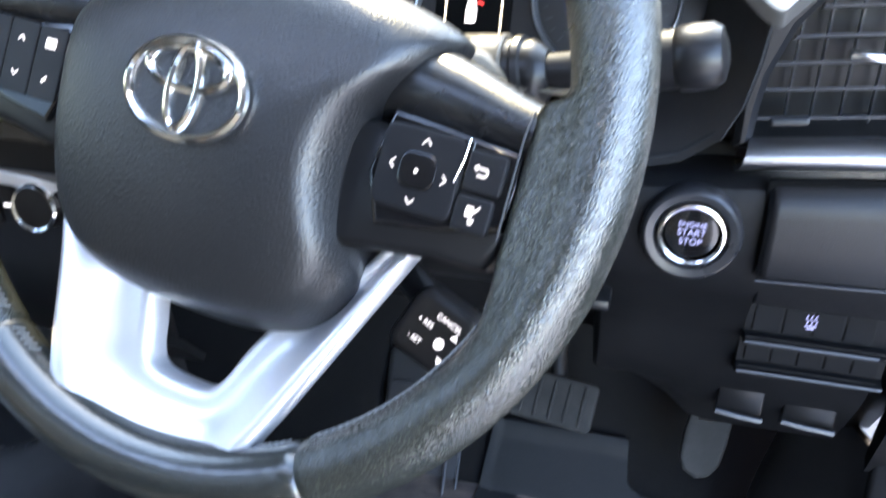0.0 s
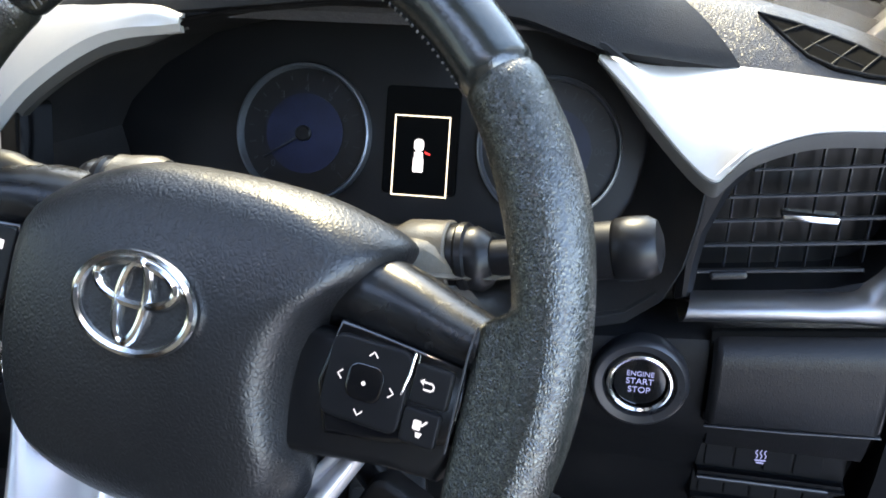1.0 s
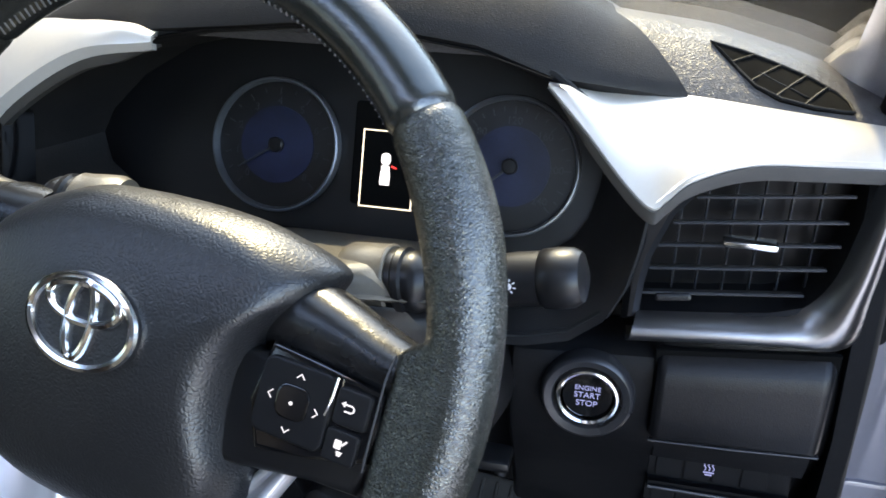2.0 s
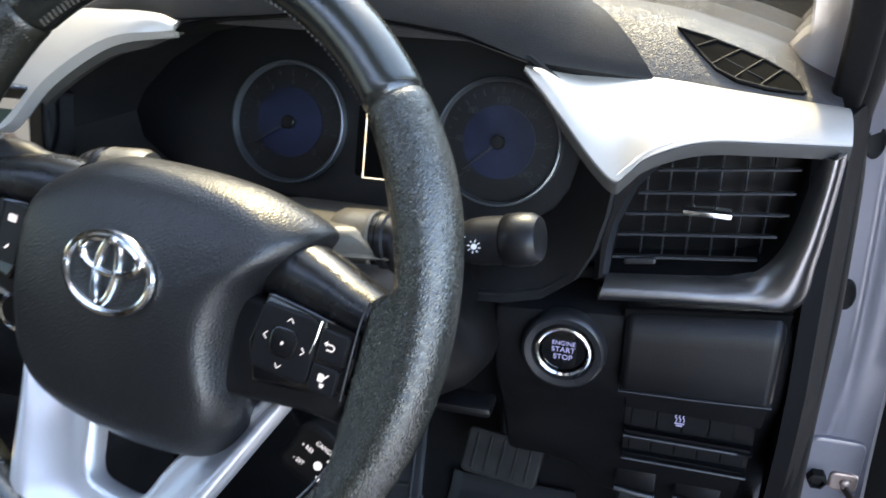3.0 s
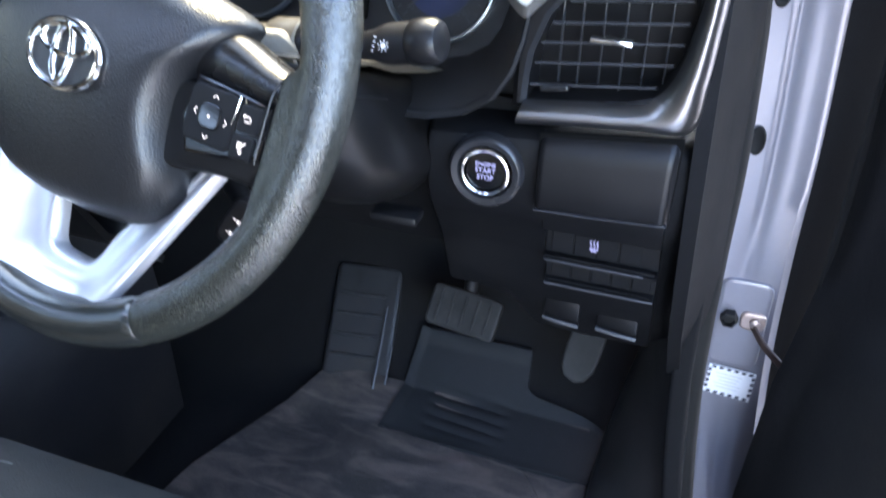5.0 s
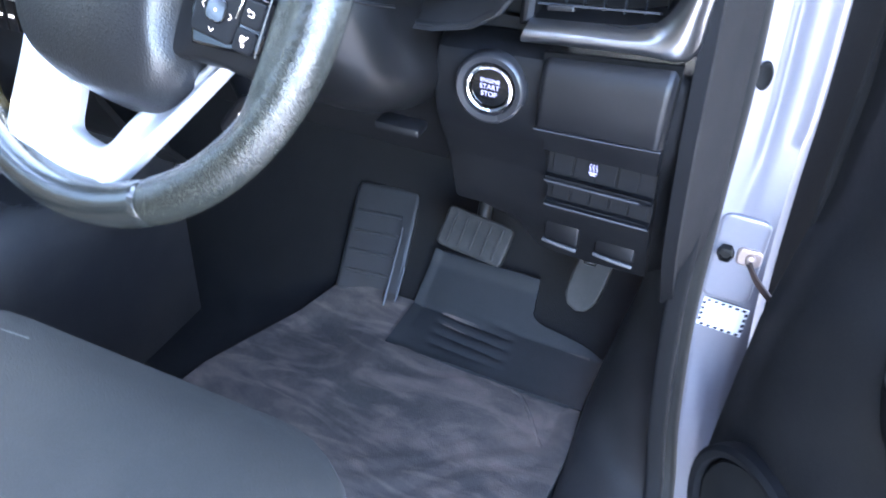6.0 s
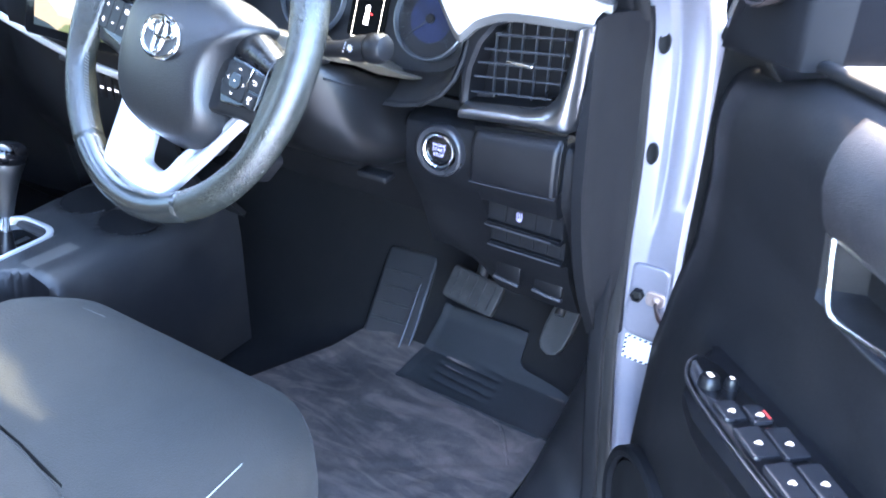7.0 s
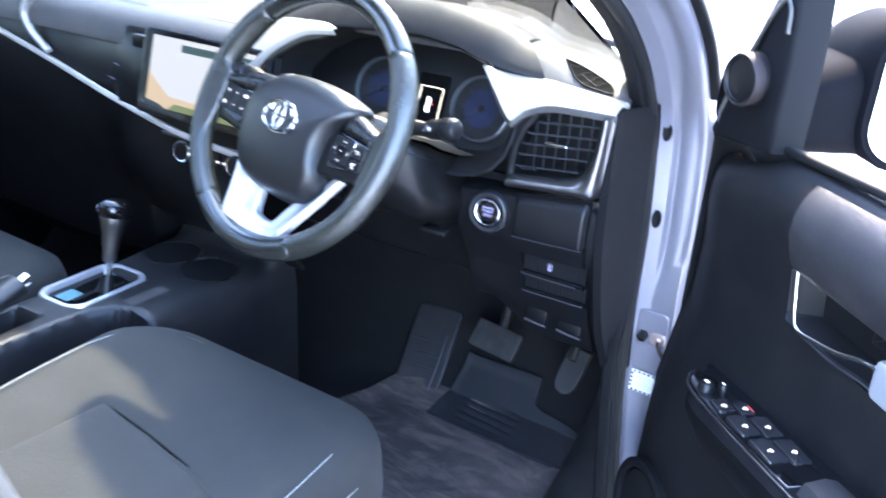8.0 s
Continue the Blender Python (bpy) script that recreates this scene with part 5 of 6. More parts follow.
part("raised_edge", tube(smooth_path([(0.052, 0.411, floor_z(0.41) + 0.029), (0.130, 0.402, floor_z(0.40) + 0.029), (0.222, 0.386, floor_z(0.386) + 0.029), (0.250, 0.368, floor_z(0.368) + 0.0285), (0.290, 0.308, floor_z(0.308) + 0.0275)], 8), 0.0034, 8), MAT, heel, "raised rubber edge")
part("rolled_lip", tube(smooth_path([(0.050, 0.515, floor_z(0.515) + 0.036), (0.060, 0.529, floor_z(0.529) + 0.036), (0.12, 0.530, floor_z(0.530) + 0.036), (0.208, 0.530, floor_z(0.53) + 0.036)], 6), 0.0036, 8), HEEL, heel, "rolled rubber lip")

brake = thing("brake_pedal", (0.121, 0.50, 0.74), "dusty black rubber brake pedal on a steel arm", "pedal")
bm_ = facing((0.121, 0.484, 0.746), (0.02, -0.80, 0.60), (0.10, 0, 1))
part("pad", plate(rrect(0.096, 0.056, 0.008, 0, 0), -0.012, 0.0, 0.003, bm_), PEDAL, brake)
for k in range(5):
    part("rib", plate(rrect(0.004, 0.044, 0.0015, -0.034 + 0.017 * k, 0), -0.001, 0.002, 0.001, bm_), PEDAL, brake)
part("arm", tube(smooth_path([(0.125, 0.50, 0.745), (0.115, 0.56, 0.83), (0.11, 0.60, 0.98)], 5), 0.010, 10), METAL, brake)
gas = thing("accelerator_pedal", (0.284, 0.47, 0.69), "rounded black rubber accelerator pedal, dusty", "pedal")
gm_ = facing((0.2860, 0.455, 0.742), (0.0, -0.86, 0.50), (0.12, 0, 1))
part("pad", plate([(0.021, 0.05), (-0.020, 0.05), (-0.023, 0.006), (-0.021, -0.020), (-0.014, -0.032), (0.0, -0.037), (0.012, -0.032), (0.020, -0.018), (0.022, 0.006)], -0.008, 0.004, 0.003, gm_), PEDAL, gas)
part("arm", tube(smooth_path([(0.284, 0.46, 0.77), (0.284, 0.53, 0.85), (0.284, 0.58, 1.0)], 5), 0.008, 10), METAL, gas)
rest = thing("footrest", (-0.03, 0.5, 0.58), "black ribbed footrest beside the brake with a worn bright edge", "footrest")
rm_ = facing((-0.035, 0.502, 0.645), (0.10, -0.72, 0.69), (0, 0, 1))
part("plate", plate(rrect(0.098, 0.195, 0.010, -0.002, 0.012), -0.03, 0.0, 0.005, rm_), FOOTPLATE, rest)
for k in range(5):
    part("rib", plate(rrect(0.070, 0.005, 0.002, -0.008, -0.055 + 0.030 * k), -0.002, 0.0018, 0.0012, rm_), FOOTPLATE, rest)
part("edge_strip", tube(smooth_path([(0.003, 0.440, 0.592), (0.000, 0.48, 0.636), (-0.005, 0.530, 0.690)], 4), 0.0020, 8), EDGE, rest, "worn bright edge strip")
part("edge_strip", tube([Vector((0.016, 0.462, 0.607)), Vector((0.014, 0.498, 0.646))], 0.0016, 8), EDGE, rest, "worn bright edge strip")

# ---------------------------------------------------------------- seats
seat = thing("front_seat", (-0.01, -0.3, 0.60), "charcoal fabric front seat with pale stitching", "seat", "front seats")
SC = Vector((-0.0215, -0.291))


def seat_lift(x):
    return 0.012 * step(0.04, -0.20, x)


def seat_rings(spec, w, h, r, c):
    out = []
    for ins, z in spec:
        rr = rrect(w - 2 * ins, h - 2 * ins, max(0.01, r - ins * 0.6), c.x, c.y, 8)
        out.append([(x, y, z + 0.012 * step(-0.30, -0.08, y) * (1 if z > 0.80 else 0) - 0.010 * step(-0.09, 0.0, y) * (1 if z > 0.85 else 0) + 0.0025 * noise.noise((x * 9, y * 9, 2)) + seat_lift(x) * (1 if z > 0.80 else 0)) for x, y in rr])
    return out


part("cushion", loft(seat_rings([(0.010, 0.70), (0.0, 0.73), (-0.004, 0.78), (0.0, 0.825), (0.006, 0.846), (0.016, 0.861), (0.030, 0.871), (0.050, 0.876), (0.075, 0.876), (0.10, 0.873), (0.13, 0.870), (0.16, 0.869), (0.20, 0.869)], 0.498, 0.598, 0.110, SC)), FABRIC, seat, "charcoal fabric cushion")
ip = [(-0.108, -0.222), (-0.02, -0.232), (0.06, -0.247), (0.132, -0.270), (0.145, -0.40), (0.14, -0.56), (-0.13, -0.56), (-0.128, -0.40)]
rg = []
for ins, z in ((0.0, 0.868), (0.002, 0.8755), (0.007, 0.8815), (0.016, 0.8840), (0.04, 0.8845)):
    rg.append([(x, y, z + 0.012 * step(-0.30, -0.08, y) + seat_lift(x)) for x, y in inset(ip, ins)])
part("insert", loft(rg), FABRIC, seat, "raised centre insert")
part("insert_seam", tube([Vector((x, y, 0.8705 + 0.012 * step(-0.30, -0.08, y) + seat_lift(x))) for x, y in inset(ip, -0.003)], 0.0022, 6, closed=True), VOID, seat, "dark sunken seam")
sp = smooth_path([(-0.218, -0.50, 0.8785), (-0.222, -0.34, 0.8805), (-0.226, -0.235, 0.884), (-0.226, -0.13, 0.8835), (-0.205, -0.072, 0.880), (-0.165, -0.043, 0.877), (-0.115, -0.034, 0.8755)], 8)
part("piping", tube([p + Vector((0, 0, seat_lift(p.x) + 0.0035)) for p in sp], 0.0010, 6), THREAD, seat, "pale stitched seam")
for pts in ([(0.150, -0.066, 0.8765), (0.178, -0.076, 0.8765), (0.188, -0.098, 0.879), (0.196, -0.16, 0.883), (0.200, -0.24, 0.882), (0.202, -0.40, 0.879)], [(0.170, -0.030, 0.836), (0.208, -0.058, 0.836), (0.224, -0.10, 0.838), (0.2275, -0.18, 0.838), (0.2285, -0.36, 0.836)]):
    part("piping", tube(smooth_path(pts, 8), 0.0008, 6), THREAD, seat, "pale stitched seam")
part("seat_base", box(-0.20, 0.18, -0.52, -0.08, 0.60, 0.72, 0.02), SMOOTHBLK, seat)
rings = []
for z, y, th, w in ((0.80, -0.52, 0.08, 0.42), (0.88, -0.555, 0.13, 0.47), (1.05, -0.60, 0.14, 0.49), (1.25, -0.655, 0.12, 0.47), (1.40, -0.695, 0.10, 0.40), (1.46, -0.71, 0.06, 0.32)):
    rings.append([(-0.01 + px, y + py, z) for px, py in rrect(w, th, th * 0.45, 0, 0, 5)])
part("backrest", loft(rings), BOLSTER, seat)
copy_thing(seat, Matrix.Translation((-0.745, -0.215, 0.595)))

# ---------------------------------------------------------------- centre console
con = thing("centre_console", (-0.37, 0.0, 0.60), "dark plastic centre console with cup holders and a silver gear surround", "console")
CUPS = ((-0.414, 0.200, 0.0495), (-0.315, 0.186, 0.0485))
ys = np.linspace(-0.60, 0.335, 150)
rows = []
for y in ys:
    half = 0.103 + 0.012 * step(0.05, 0.25, y)
    cx = -0.366
    row = [(cx - half - 0.016, y, 0.60), (cx - half - 0.012, y, 0.80), (cx - half - 0.006, y, 0.850)]
    for j in range(61):
        u = j / 60
        x = lerp(cx - half, cx + half, u)
        z = 0.868 - 0.012 * (abs(2 * u - 1) ** 8) + 0.05 * step(0.26, 0.335, y)
        for px, py, pr in CUPS:
            d = math.hypot(x - px, y - py)
            z -= 0.075 * (1 - step(pr - 0.004, pr, d)) - 0.002 * (1 - step(pr, pr + 0.006, d))
        if -0.460 < x < -0.365 and -0.050 < y < 0.090:
            z -= 0.010
        z -= 0.05 * step(-0.10, -0.115, y) * step(-0.455, -0.447, x) * step(-0.388, -0.396, x)
        z -= 0.085 * step(0.004, -0.012, y) * step(interp(y, [(-0.20, -0.368), (-0.05, -0.354), (-0.02, -0.337), (0.004, -0.302)]), interp(y, [(-0.20, -0.350), (-0.05, -0.336), (-0.02, -0.319), (0.004, -0.284)]), x)
        row.append((x, y, z))
    row += [(cx + half + 0.006, y, 0.850), (cx + half + 0.012, y, 0.80), (cx + half + 0.018, y, 0.60)]
    rows.append(row)
part("body", sheet(rows, 0.004), CONSOLE, con, "dark grained console moulding", sharp=50)
for px, py, pr in CUPS:
    part("cup_well", lathe([(pr + 0.0002, 0.0016), (pr - 0.0012, 0.0024), (pr - 0.0030, 0.0012), (pr - 0.0050, -0.006), (pr - 0.0065, -0.040), (pr - 0.0085, -0.069), (pr - 0.014, -0.0725), (0, -0.0725)], Matrix.Translation((px, py, 0.8685)), 48), MATTBLK, con, "deep black cup well")
GM = Matrix.Translation((-0.4155, 0.020, 0.868))
part("gear_surround", loft([[GM @ Vector((px, py, z)) for px, py in rrect(0.106 - 2 * i, 0.166 - 2 * i, 0.032 - 0.6 * i, 0, 0, 7)] for i, z in ((0, -0.006), (0.0, 0.002), (0.002, 0.0055), (0.005, 0.0065), (0.009, 0.0055), (0.011, 0.001), (0.011, -0.008))], True, False), SILVER, con, "satin silver gear surround")
gp = part("gate_plate", plate(rrect(0.086, 0.146, 0.014), -0.010, -0.004, 0.001, GM), PIANO, con, "gloss black gate plate")
part("gate_slot", plate([(0.004, -0.05), (0.012, -0.05), (0.012, -0.005), (0.020, -0.005), (0.020, 0.05), (0.010, 0.05), (0.010, 0.005), (0.004, 0.005)], -0.004, -0.0034, 0.0002, GM), SMOOTHBLK, gp)
part("gate_lamp", plate(rrect(0.03, 0.035, 0.004, -0.012, -0.04), -0.004, -0.0032, 0.0002, GM), mat("gate_teal", (0.10, 0.22, 0.25), 0.4, var=0.3, vscale=60), gp, "teal-tinted legend window")
LIDM = Matrix.Translation((-0.3195, 0.046, 0.868)) @ Matrix.Rotation(radians(-4), 4, "Z")
part("lid_gap", plate(rrect(0.034, 0.085, 0.004), -0.002, 0.0008, 0.0004, LIDM), VOID, con, "dark shut line")
part("tray_lid", plate(rrect(0.029, 0.080, 0.004), -0.002, 0.004, 0.0015, LIDM), BAND, con, "grey tray lid")

gear = thing("gear_lever", (-0.405, 0.03, 0.86), "gloss black gear knob on a chrome stem", "gear lever")
gl = facing((-0.398, 0.028, 0.862), (0.0, 0.24, 1), (0, 1, 0))
part("boot", lathe([(0.016, 0.0), (0.0125, 0.012), (0.0100, 0.026), (0.0085, 0.030)], gl, 20), SMOOTHBLK, gear)
part("stem", lathe([(0.0060, 0.02), (0.0060, 0.056), (0.0085, 0.060)], gl, 20), CHROME, gear, "chrome stem")
shape = gl @ Matrix.Diagonal((0.92, 1.15, 1, 1))
part("collar", lathe([(0.0085, 0.052), (0.0105, 0.056), (0.0120, 0.075), (0.0150, 0.098), (0.0195, 0.118), (0.0235, 0.132), (0.0225, 0.136)], shape, 32), DARKSILVER, gear, "satin chrome tapered collar")
part("knob", lathe([(0.0220, 0.128), (0.0252, 0.135), (0.0262, 0.143), (0.0245, 0.1515), (0.0185, 0.1575), (0.010, 0.1600), (0, 0.1605)], shape, 36), PIANO, gear, "gloss black rounded knob")
part("shift_button", plate(rrect(0.016, 0.022, 0.006), 0.0, 0.004, 0.002, gl @ Matrix.Translation((-0.0235, -0.004, 0.138)) @ Matrix.Rotation(radians(-90), 4, "Y")), SILVER, gear, "silver side button")

hb = thing("handbrake", (-0.42, -0.25, 0.84), "dark handbrake lever with a chrome button", "handbrake")
hp = smooth_path([(-0.424, -0.40, 0.838), (-0.420, -0.28, 0.870), (-0.417, -0.18, 0.902), (-0.4150, -0.116, 0.924)], 6)
part("grip", tube(hp, 0.016, 16, scale=lambda t: lerp(0.8, 1.1, t)), LEATHER, hb)
part("release_button", tube([hp[-1], hp[-1] + Vector((-0.002, 0.016, 0.005))], 0.010, 14), CHROME, hb, "chrome release button")

# ---------------------------------------------------------------- centre stack and passenger side
rows = []
prof = [(0.258, 1.288), (0.228, 1.280), (0.206, 1.262), (0.190, 1.225), (0.182, 1.17), (0.180, 1.12), (0.186, 1.06), (0.20, 1.0), (0.235, 0.94), (0.285, 0.90), (0.32, 0.86)]
for x in (-1.13, -1.0, -0.8, -0.65, -0.53, -0.50, -0.42, -0.30, -0.222, -0.205):
    w = step(-0.50, -0.54, x)
    rows.append([(x, y + w * 0.03 * step(1.15, 0.95, z) + 0.02 * step(-0.8, -1.13, x) + 0.02 * w, z - (0.14 * w if z < 0.95 else 0)) for y, z in prof])
part("passenger_fascia", sheet(rows, 0.008), SMOOTHBLK, dash, "dark lower dashboard and centre stack")
part("upper_band", sheet([[(x, y - 0.006, z) for y, z in ((0.262, 1.292), (0.238, 1.288), (0.218, 1.275), (0.205, 1.255), (0.203, 1.238))] for x in (-1.12, -0.95, -0.75, -0.6, -0.45, -0.35, -0.24)], 0.004), SOFT, dash, "grained upper band")
part("trim_strip", sweep(smooth_path([(-1.05, 0.218, 1.262), (-0.90, 0.205, 1.222), (-0.69, 0.193, 1.179), (-0.52, 0.178, 1.145), (-0.36, 0.170, 1.117), (-0.24, 0.172, 1.105), (-0.205, 0.176, 1.104)], 6), rrect(0.008, 0.011, 0.003), up=(0, 0.2, 1)), TRIM, dash, "satin silver strip")
part("trim_curl", sweep(smooth_path([(-0.735, 0.20, 1.300), (-0.757, 0.192, 1.262), (-0.742, 0.190, 1.228), (-0.695, 0.188, 1.197)], 8), rrect(0.010, 0.014, 0.004), up=(0, 1, 0.2)), SILVER, dash, "bright silver curl at the passenger vent")
for k, (xa, za) in enumerate(((-0.52, 1.205), (-0.57, 1.18))):
    part("panel_line", tube([Vector((xa, 0.184 if k == 0 else 0.196, za)), Vector((xa + 0.05, 0.180 if k == 0 else 0.19, za - 0.008))], 0.0012, 6), DARKSILVER, dash)
part("hazard_block", box(-0.478, -0.432, 0.188, 0.21, 1.232, 1.262, 0.003), SMOOTHBLK, dash)

scr = thing("touch_screen", (-0.30, 0.18, 1.13), "lit touch screen in a gloss black bezel", "screen")
TM = Matrix.Translation((-0.305, 0.166, 1.213)) @ Matrix.Rotation(radians(-14), 4, "X") @ axes(Vector((0, 0, 0)), Vector((1, 0, 0)), Vector((0, 0, 1)), Vector((0, -1, 0)))
part("bezel", plate(rrect(0.262, 0.140, 0.008), -0.035, 0.0, 0.002, TM), PIANO, scr)
pan = part("panel", plate(rrect(0.228, 0.116, 0.001, 0.004, 0.002), -0.001, 0.0006, 0.0001, TM), glow("screen_white", (0.93, 0.96, 0.95), 0.027), scr, "bright white screen picture", smooth=False)
part("screen_patch", plate([(-0.110, -0.056), (-0.110, 0.0), (-0.085, -0.018), (-0.06, -0.035), (0.118, -0.040), (0.118, -0.056)], 0.0004, 0.0009, 0.0001, TM), glow("screen_sand", (0.95, 0.74, 0.45), 0.026), pan, "sand-coloured screen area", smooth=False)
part("screen_patch", plate([(-0.06, -0.056), (-0.045, -0.045), (0.118, -0.046), (0.118, -0.056)], 0.0008, 0.0012, 0.0001, TM), glow("screen_green", (0.45, 0.55, 0.20), 0.016), pan, "green screen area", smooth=False)
part("screen_patch", plate([(0.118, 0.020), (0.105, 0.034), (0.070, 0.030), (0.045, 0.012), (0.030, -0.010), (0.042, -0.026), (0.080, -0.038), (0.118, -0.039)], 0.0004, 0.0008, 0.0001, TM), glow("screen_grey", (0.62, 0.54, 0.50), 0.021), pan, "grey-brown screen area", smooth=False)
part("screen_patch", plate([(-0.110, -0.056), (-0.110, -0.045), (-0.080, -0.050), (-0.062, -0.056)], 0.0010, 0.0014, 0.0001, TM), glow("screen_corner", (0.10, 0.16, 0.18), 0.010), pan, "dark screen corner", smooth=False)
part("screen_bar", plate(rrect(0.150, 0.012, 0.002, 0.03, 0.046), 0.0004, 0.0010, 0.0001, TM), glow("screen_dark", (0.10, 0.22, 0.20), 0.012), pan, "dark bar on the screen", smooth=False)

for x in (-0.349, -0.232):
    kn = thing("climate_knob", (x, 0.175, 1.08), "black climate knob with a bright ring", "knob", "climate knobs")
    cm = facing((x, 0.180, 1.085), (0, -1, 0.15))
    part("knob", lathe([(0.0185, -0.004), (0.0180, 0.012), (0.0165, 0.016), (0, 0.0165)], cm, 28), SMOOTHBLK, kn)
    part("ring", lathe([(0.0182, 0.010), (0.0186, 0.0155), (0.0172, 0.0175), (0.0150, 0.0165), (0.0150, 0.010)], cm, 28), CHROME, kn, "bright ring")
for k in range(5):
    part("climate_key", box(-0.322 + 0.0145 * k, -0.3095 + 0.0145 * k, 0.170, 0.186, 1.068, 1.102, 0.0015), SMOOTHBLK, dash)
    part("key_mark", box(-0.319 + 0.0145 * k, -0.3125 + 0.0145 * k, 0.1694, 0.1700, 1.083, 1.0855, 0), LIT_ICON, dash, smooth=False)
part("climate_rail", box(-0.40, -0.21, 0.170, 0.188, 1.106, 1.113, 0.002), DARKSILVER, dash)

# ---------------------------------------------------------------- hinge pillar details
pd = thing("door_check", (0.447, 0.325, 0.93), "steel door check strap bolted to the silver pillar", "door check")
JM = facing((0.4470, 0.3230, 0.9350), (0, -1, 0))
part("mount", plate(rrect(0.048, 0.102, 0.010, 0.0, -0.008), -0.006, 0.003, 0.003, JM), PAINT, pd, "raised silver mounting")
part("bracket", plate(rrect(0.024, 0.020, 0.006, 0.011, 0.0), 0.002, 0.006, 0.002, JM), STEEL, pd)
part("bolt", lathe([(0.0085, 0.003), (0.0085, 0.012), (0.0060, 0.013), (0.0055, 0.009), (0, 0.009)], JM @ Matrix.Translation((-0.011, 0.001, 0)), 6), RUBBER, pd, "black bolt")
part("bolt", lathe([(0.0050, 0.005), (0.0050, 0.009), (0.0035, 0.010), (0, 0.010)], JM @ Matrix.Translation((0.013, 0.0, 0)), 12), STEEL, pd)
O_, D_, N_ = Vector((0.497, 0.205, 0)), Vector((0.656, -0.755, 0)), Vector((-0.755, -0.656, 0))


def dp(s, d, z):
    return O_ + D_ * s + N_ * d + Vector((0, 0, z))


part("strap", sweep(smooth_path([(0.458, 0.318, 0.932), (0.474, 0.294, 0.924), tuple(dp(-0.040, -0.055, 0.905))], 5), rrect(0.003, 0.008, 0.0012), up=(0, 0, 1)), STRAP, pd, "dark rusty strap")
lab = thing("warning_label", (0.454, 0.327, 0.8545), "white paper label with a dashed dark border", "label")
LM = facing((0.4508, 0.3215, 0.8545), (-0.03, -1, 0)) @ Matrix.Rotation(radians(-2), 4, "Z")
part("paper", plate(rrect(0.046, 0.036, 0.001), -0.001, 0.0004, 0.0001, LM), PAPER, lab, smooth=False)
for k in range(6):
    for sy in (1, -1):
        part("dash", plate([(-0.0205 + 0.0072 * k, sy * 0.0160 - 0.0016), (-0.0165 + 0.0072 * k, sy * 0.0160 - 0.0016), (-0.0150 + 0.0072 * k, sy * 0.0160 + 0.0016), (-0.0190 + 0.0072 * k, sy * 0.0160 + 0.0016)], 0.0003, 0.0006, 0.0001, LM), INK, lab, smooth=False)
for k in range(4):
    for sx in (1, -1):
        part("dash", plate([(sx * 0.0212 - 0.0016, -0.0125 + 0.0070 * k), (sx * 0.0212 + 0.0016, -0.0110 + 0.0070 * k), (sx * 0.0212 + 0.0016, -0.0070 + 0.0070 * k), (sx * 0.0212 - 0.0016, -0.0085 + 0.0070 * k)], 0.0003, 0.0006, 0.0001, LM), INK, lab, smooth=False)
for k in range(5):
    part("text_bar", plate(rrect(0.026 - 0.004 * (k % 3), 0.0012, 0.0003, -0.002, 0.009 - 0.0042 * k), 0.0003, 0.0006, 0.0001, LM), GREYINK, lab, "faint grey line", smooth=False)
for x, y, z in ((0.4195, 0.3135, 1.2500), (0.4250, 0.3172, 1.1210)):
    part("plug", lathe([(0.0098, -0.002), (0.0098, 0.0008), (0.0085, 0.0013), (0.0065, 0.0005), (0, 0.0005)], facing((x, y, z), (-0.12, -0.98, 0)) @ Matrix.Diagonal((0.72, 1.35, 1, 1)), 24), RUBBER, car, "dark oval plug")

# ---------------------------------------------------------------- the open door
door = thing("vehicle_door", tuple(dp(0.45, 0, 0.60)), "open driver's door with black inner panel and grey upper trim", "vehicle door")
SS = [-0.042, -0.030, 0.0, 0.05, 0.10, 0.14, 0.17, 0.205, 0.215, 0.23, 0.30, 0.36, 0.42, 0.52, 0.64, 0.78, 0.90, 0.98]
ZZ = [0.58, 0.62, 0.70, 0.78, 0.86, 0.92, 0.97, 1.00, 1.03, 1.06, 1.09, 1.12, 1.145, 1.155, 1.165, 1.19, 1.205, 1.215, 1.225, 1.25, 1.275, 1.295, 1.307, 1.314]


def door_top(s):
    """Height of the panel's upper edge: it drops towards the hinges."""
    return interp(s, [(-0.042, 1.252), (0.03, 1.262), (0.07, 1.272), (0.11, 1.292), (0.15, 1.304), (0.9, 1.330)])


def door_d(s, z):
    d = interp(z, [(0.58, -0.02), (0.70, 0.012), (0.92, 0.012), (1.0, 0.0), (1.06, -0.012), (1.15, -0.014), (1.215, -0.006), (1.25, 0.0)])
    d -= 0.03 * step(0.03, -0.042, s)
    u = min(1, max(0, (z - (door_top(s) - 0.062)) / 0.062))
    d -= 0.042 * (1 - math.sqrt(max(0.0, 1 - u * u)))
    if 0.228 < s < 0.43 and 1.150 < z < 1.208:
        d -= 0.034
    return d


rows = []
for s in SS:
    row = []
    for z in ZZ + [1.317, 1.3185]:
        q = z if z < 1.215 else 1.215 + (z - 1.215) * (door_top(s) - 1.215) / (1.3185 - 1.215)
        row.append(dp(s - 0.016 * step(1.05, 0.65, z) * (1 if s < 0.02 else 0), door_d(s, q), q))
    rows.append(row)
part("inner_panel", sheet(rows, 0.004), DOORSKIN, door, "black grained inner panel")
